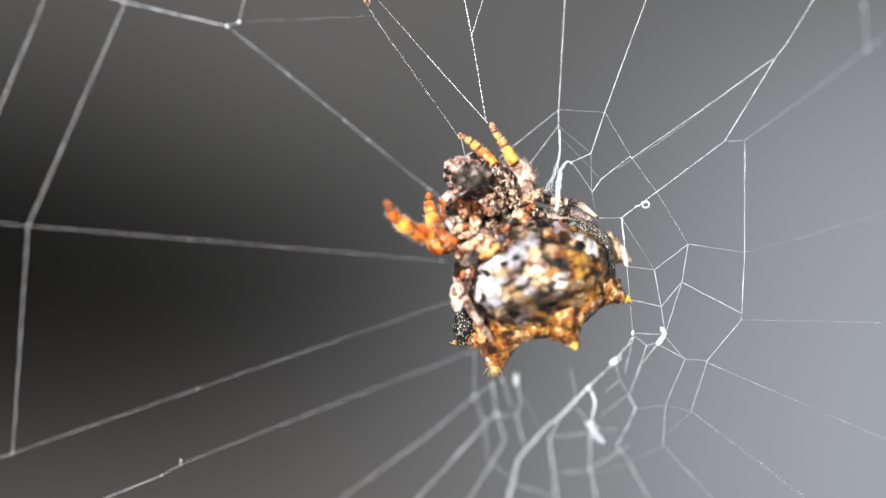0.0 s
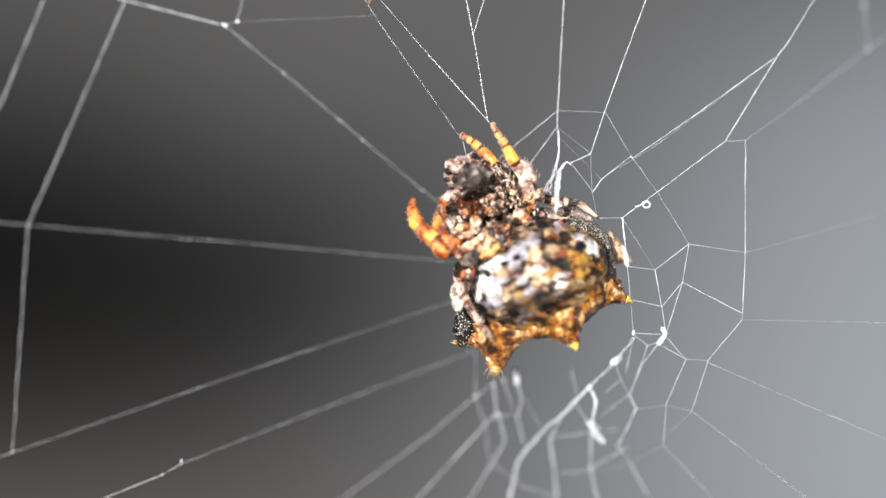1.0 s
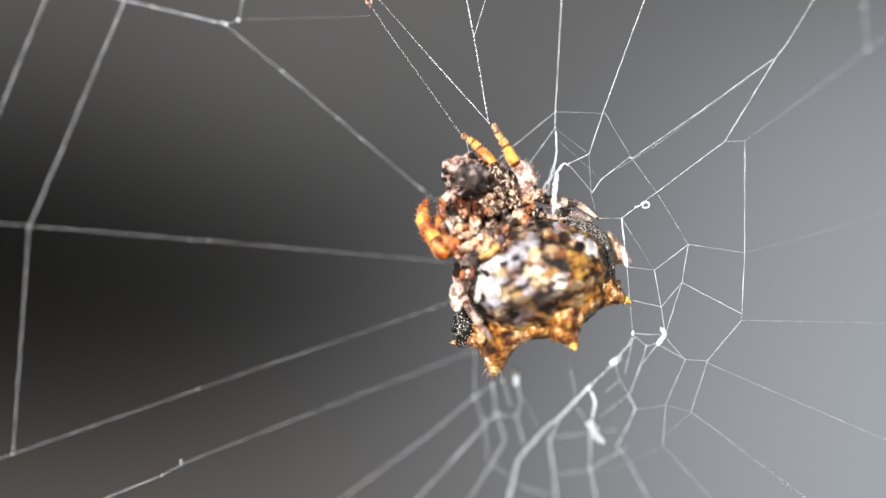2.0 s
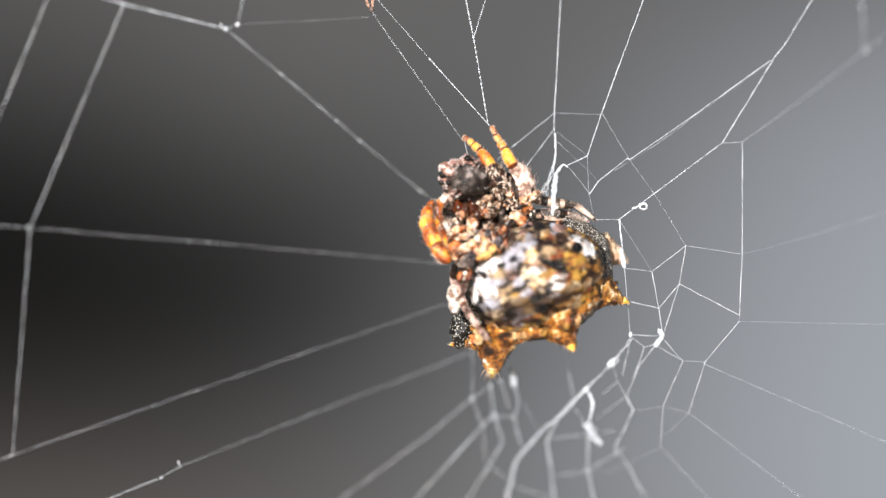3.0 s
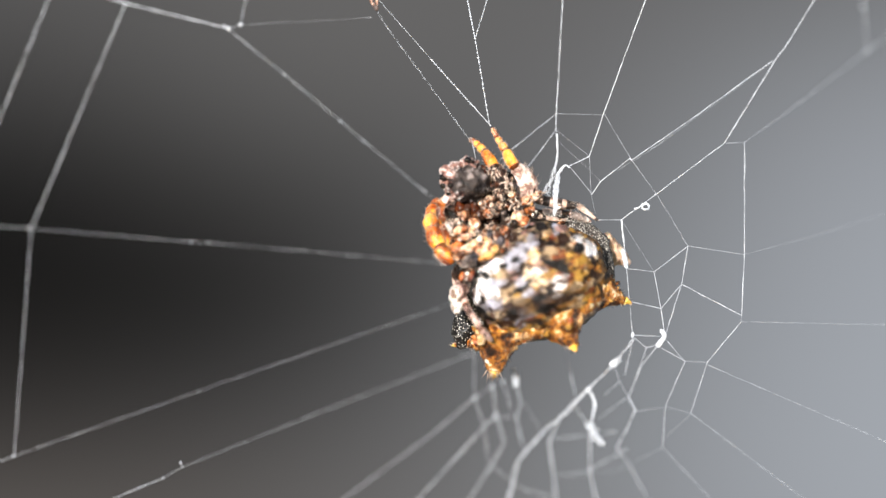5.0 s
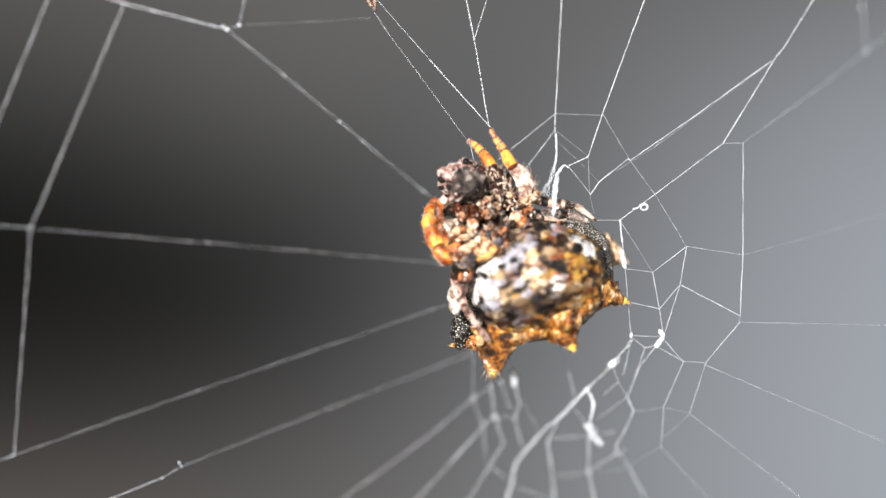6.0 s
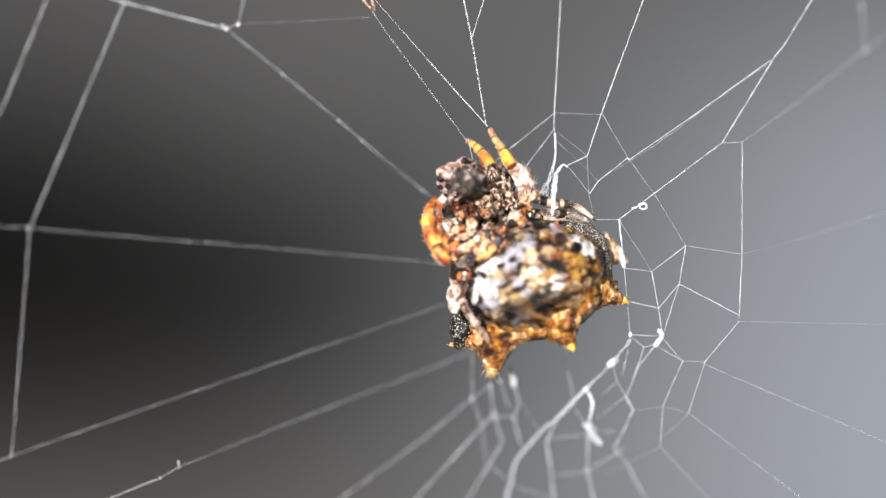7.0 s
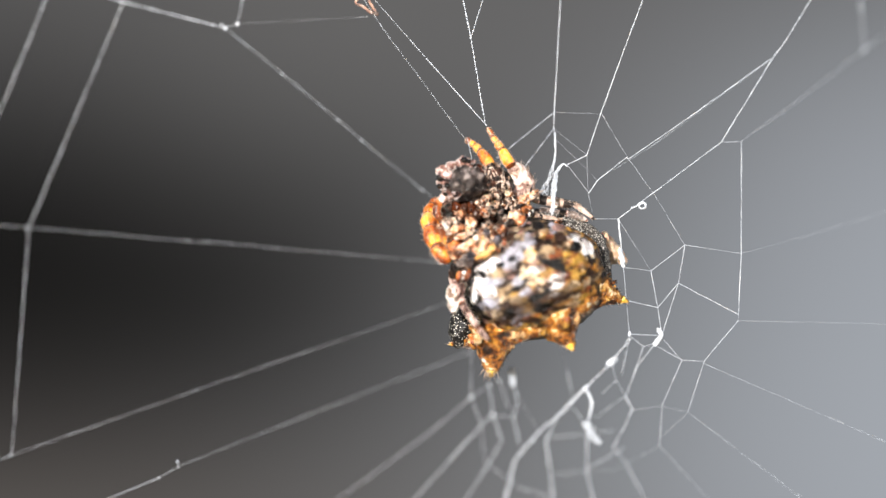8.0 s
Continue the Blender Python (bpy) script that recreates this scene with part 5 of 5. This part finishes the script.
def motions():
    # the web sways in the air: seconds, sideways, upwards
    sway = [(0.0, 0.000, -0.000), (0.2, 0.000, -0.000), (0.3, 0.040, -0.054), (0.4, 0.067, -0.067), (0.5, 0.161, -0.097), (0.6, 0.161, -0.088), (0.7, 0.094, -0.080), (0.8, 0.080, -0.013), (1.0, 0.032, -0.000),
            (1.2, 0.080, -0.000), (1.5, 0.067, -0.000), (3.0, -0.113, -0.080), (3.5, -0.086, -0.086), (4.0, -0.054, -0.113), (4.5, -0.008, -0.091), (6.0, -0.080, -0.113),
            (6.5, -0.198, -0.048), (7.0, -0.123, -0.080), (7.5, -0.048, -0.113), (8.0, -0.161, -0.048)]
    hub = Vector((5.06, 2.97, -1.06)) + Vector((0, 0, EYE_HEIGHT / MM))
    walk(web, [(t, shifted(hub, x, z)) for t, x, z in sway])
    # the scrap at the top swings: seconds, sideways, upwards, turn
    top = Vector((-8.65, -1.50, 12.68)) + hub
    swing = [(0.0, 0.0, 0.0, 0), (0.5, -0.05, 0.03, 0), (1.0, 0.05, 0.15, 0), (1.5, 0.08, 0.06, -2), (3.0, 0.17, -0.19, -4), (3.5, 0.24, -0.1, -5), (4.0, 0.4, -0.13, -6), (4.5, 0.4, -0.1, -6),
             (6.0, 0.3, -0.16, -10), (6.5, 0.26, -0.12, -16), (7.0, 0.3, -0.22, -24), (7.5, 0.35, -0.3, -32), (8.0, 0.4, -0.4, -38)]
    walk(scrap, [(t, shifted(top, x, z, turn)) for t, x, z, turn in swing])

    # the spider rides on it and leans a little
    lean = [(0.0, 0.0), (0.5, 0.3), (1.0, 0.1), (1.5, 0.4), (3.0, 0.0), (3.5, 0.4), (4.5, 0.0), (6.5, -0.3), (8.0, -0.15)]
    home = Vector((4.45, 0.00, -0.78)) + Vector((0, 0, EYE_HEIGHT / MM))
    rows = []
    for t, x, z in sway:
        turn = np.interp(t, [a for a, _ in lean], [b for _, b in lean])
        rows.append((t, shifted(home, x - 0.03 * min(t, 4) / 4, z, turn)))
    walk(spider, rows)

    # the head nods
    nod = [(0.0, 0.000, -0.000, 0), (1.0, 0.000, -0.000, 0), (1.5, -0.080, 0.027, 0), (3.0, -0.107, -0.027, -2), (3.5, -0.161, -0.000, -2), (4.5, -0.134, -0.054, -4), (6.0, -0.134, -0.134, -6), (8.0, -0.134, -0.134, -6)]
    walk(head, [(t, shifted((-3.15, -1.30, 4.16), x, z, turn)) for t, x, z, turn in nod])

    # the waving front leg: seconds, lean of the lower leg (minus: outwards), its tilt away from the viewer, turn of the upper leg, turn of the knee
    wave = [(0, -47, 36, 26, -19), (0.1, 3, 46, 15, -10), (0.2, 46, 44, 17, -8), (0.3, -11, -29, 4, -3), (0.4, -18, -42, 14, -10), (0.5, -23, -44, 9, -6), (0.7, -18, -41, 9, -6), (1, -24, -43, 14, -10), (1.1, -28, -42, 7, -5), (1.2, 10, 0, 13, -9), (1.3, 0, 0, 5, -4), (1.4, -3, -23, 6, -4), (1.5, -4, -46, 15, -10), (1.7, -6, -50, 15, -10), (2.8, -3, -44, 3, -2), (3, -1, -46, 2, -1), (3.2, 1, -45, 0, 0), (4.5, 2, -43, 0, 0), (6, 2, -41, 0, 0), (8, 4, -43, 0, 0)]

    def about(point, turn):
        at = Vector(point) * MM
        return Matrix.Translation(at) @ pose(0, 0, 0, 0, turn, 0) @ Matrix.Translation(-at)

    walk(upper, [(t, about(HIP_A, hip)) for t, side, tilt, hip, bend in wave])
    walk(knee, [(t, about(BEND_A, bend)) for t, side, tilt, hip, bend in wave])
    walk(leg_a, [(t, Matrix.Translation(about(HIP_A, hip) @ about(BEND_A, bend) @ (Vector(KNEE_A) * MM)) @ pose(0, 0, 0, tilt, side, 0)) for t, side, tilt, hip, bend in wave])
    # its neighbour: seconds, lean, tilt
    wave_b = [(0, -15, -28), (0.1, -19, -29), (0.2, -20, -31), (0.3, -10, -52), (0.4, -9, -49), (0.7, -6, -50), (1, -5, -51), (1.2, -10, -58), (1.7, -8, -57), (3, 3, -46), (4.5, 8, -45), (8, 8, -44)]
    walk(leg_b, [(t, shifted(KNEE_B, 0, 0) @ pose(0, 0, 0, tilt, side, 0)) for t, side, tilt in wave_b])

    # the raised legs draw in: seconds, and where the tip comes to lie beside its first place
    def drawn(ob, hinge, tip, rows):
        h, first = Vector(hinge), Vector(tip) - Vector(hinge)
        keys = []
        for t, x, z in rows:
            aim = first + Vector((x, 0, z))
            aim.y = math.sqrt(max(0.0, first.length_squared - aim.x ** 2 - aim.z ** 2))
            turn = first.rotation_difference(aim).to_matrix().to_4x4()
            keys.append((t, Matrix.Translation(h * MM) @ turn @ Matrix.Translation(-h * MM)))
        walk(ob, keys)

    drawn(raised_a, (-1.83, -0.60, 4.49), (-3.70, 0.00, 6.19), [(0.0, 0.000, -0.000), (0.5, 0.027, -0.000), (1.0, 0.054, -0.000), (1.2, -0.25, -0.02), (1.4, 0.1, -0.02), (1.5, 0.161, -0.027), (3.0, 0.349, -0.027), (3.5, 0.456, -0.054), (4.5, 0.590, -0.080), (6.0, 0.590, -0.134), (8.0, 0.563, -0.161)])
    drawn(raised_b, (-0.76, -0.40, 4.02), (-2.20, 0.00, 6.78), [(0.0, 0.000, -0.000), (0.5, -0.054, 0.027), (1.0, 0.027, -0.000), (1.5, 0.054, -0.027), (3.0, 0.188, -0.054), (4.0, 0.215, -0.107), (4.5, 0.161, -0.134), (6.0, 0.161, -0.161), (8.0, 0.107, -0.161)])

    # the outer threads lag behind the hub: how far each outer knot drifts against the web
    times = (0.0, 0.2, 0.5, 0.7, 1.0, 1.2, 1.5, 3.0, 3.5, 4.0, 4.5, 6.0, 6.5, 7.0, 7.5, 8.0)
    drift = {}
    drift["la"] = ((0, 0), (0, 0), (-7.6, 0), (-5, 0), (-1.5, -1.5), (-9, -1.5), (-5.4, -1.5), (7.6, 1), (4.5, -1.5), (6, 1.5), (6, 2), (7.5, 0), (9, 0), (7.5, 1.5), (6, 1.6), (7.5, 1.6))
    drift["lb"] = ((0, 0), (0, 0), (-8.5, 10.7), (-6, 6), (-4, -1), (-14, -4), (-8.5, -6.5), (1.4, 1.5), (-0.5, -3), (4, -1.5), (3, 0), (3, 1.6), (4.5, 0), (3, 1.5), (1.5, 1.6), (3, 1.6))
    drift["lc"] = ((0, 0), (0, 0), (-7.7, 6), (-5, 3), (-1, -4.6), (-8, -5), (-6, -6.2), (1.4, 0), (1.4, -4), (3, -4), (1.5, -1.6), (1.4, -3), (4, -4), (3, -4), (0, -4), (3, -3))
    drift["ld"] = ((0, 0), (0, 0), (-6, -1.5), (-4, -1), (-1.5, -1.5), (-6, -1), (-3.8, 0), (4.5, 0), (3, -1.5), (4.6, 1.6), (3.1, 2), (6, -1), (6, 0), (3, 1.5), (3, 0), (4.6, 1.6))
    drift["le"] = ((0, 0), (0, 0), (-3, -3), (-2, -2), (0, -1.6), (0, -1.6), (-0.7, -1.6), (6, 0), (4.6, -1.6), (6, 0), (4.6, 1.4), (7, -1), (6, 0), (3, 1.4), (1.5, 1.5), (1.5, 3))
    drift["leg"] = ((0, 0), (0, 0), (0, 0), (1, 0), (1, 0), (-14, 2), (4, -1), (10, 1), (11, 1), (19, 1), (20, 1), (18, 2), (18, 3), (18, 3), (18, 3), (18, 3))
    drift["peak"] = ((0, 0), (0, 0), (0, 0), (1, 0), (1, 0), (-13, 0), (3, 0), (8, 0), (8, 0), (15, 1), (14, 1), (10, 1), (8, 1), (8, 1), (7, 1), (7, 1))
    drift["root"] = ((0, 0), (0, 0), (-21, 24), (-18, 14), (-19, 1), (-52, 13), (-31, -5), (-22, -4), (-22, -8), (-20, -6), (-18, -5), (-16, -5), (-14, -5), (-16, -5), (-17, -5), (-15, -5))
    drift["paw"] = ((0, 0), (0, 0), (-3, -1.6), (-1, -1), (1.5, -1.5), (2, -1), (2.3, 0), (7.5, 1.5), (7.6, 1.5), (9, 3), (6, 1.5), (7.6, 3), (4.5, 1.5), (4.5, 3), (3, 1.5), (4.5, 3))
    drift["neck"] = ((0, 0), (0, 0), (-3, 1.5), (-3, 1.5), (-3, 1.5), (-5, 2), (-6.9, 3), (-3.5, 3), (-9, 4.6), (-9, 4.6), (-6, 4), (-3, 3), (-3, 3), (-3.2, 3), (-4.6, 3), (-2, 3))
    drift["hub"] = ((0, 0),) * 16
    drift["top"] = ((0, 0),) * 16
    drift["side"] = [(a * 0.6, b * 0.4) for a, b in drift["neck"]]
    step = 0.027
    ends = {"outer": ("la", "la"), "lc_la": ("lc", "la"), "la_ld": ("la", "ld"), "la_la": ("la", "la"), "la_hub": ("la", "hub"), "ld_ld": ("ld", "ld"),
            "ld_hub": ("ld", "hub"), "le_hub": ("le", "hub"), "lc_lb": ("lc", "lb"), "lb_hub": ("lb", "root"), "lb_lb": ("lb", "lb"), "lb_top": ("lb", "top"), "top_leg": ("peak", "leg"), "leg_leg": ("leg", "leg"),
            "t2a": ("paw", "paw"), "t2b": ("paw", "paw"), "t3": ("paw", "paw"), "t4": ("paw", "paw"), "t5": ("neck", "neck"), "t6": ("side", "side"), "u1": ("neck", "side"), "u2": ("neck", "hub"),
            "u3": ("neck", "neck"), "u4": ("neck", "hub"), "u5": ("neck", "side"), "u6": ("neck", "hub"), "u7": ("neck", "side"), "u8": ("neck", "hub"), "u9": ("side", "hub"),
            "v1": ("neck", "neck"), "v2": ("neck", "neck")}
    for key, (a, b) in ends.items():
        ob, p, q = STRANDS[key]
        rows = []
        for t, da, db in zip(times, drift[a], drift[b]):
            p2 = p + Vector((da[0], 0, -da[1])) * step
            q2 = q + Vector((db[0], 0, -db[1])) * step
            turn = (q - p).rotation_difference(q2 - p2).to_matrix().to_4x4()
            # both ends miss by the same small amount where the thread would have to stretch
            m = Matrix.Translation((p2 + q2) / 2) @ turn @ Matrix.Translation(-(p + q) / 2)
            m.translation *= MM
            rows.append((t, m))
        walk(ob, rows)


motions()
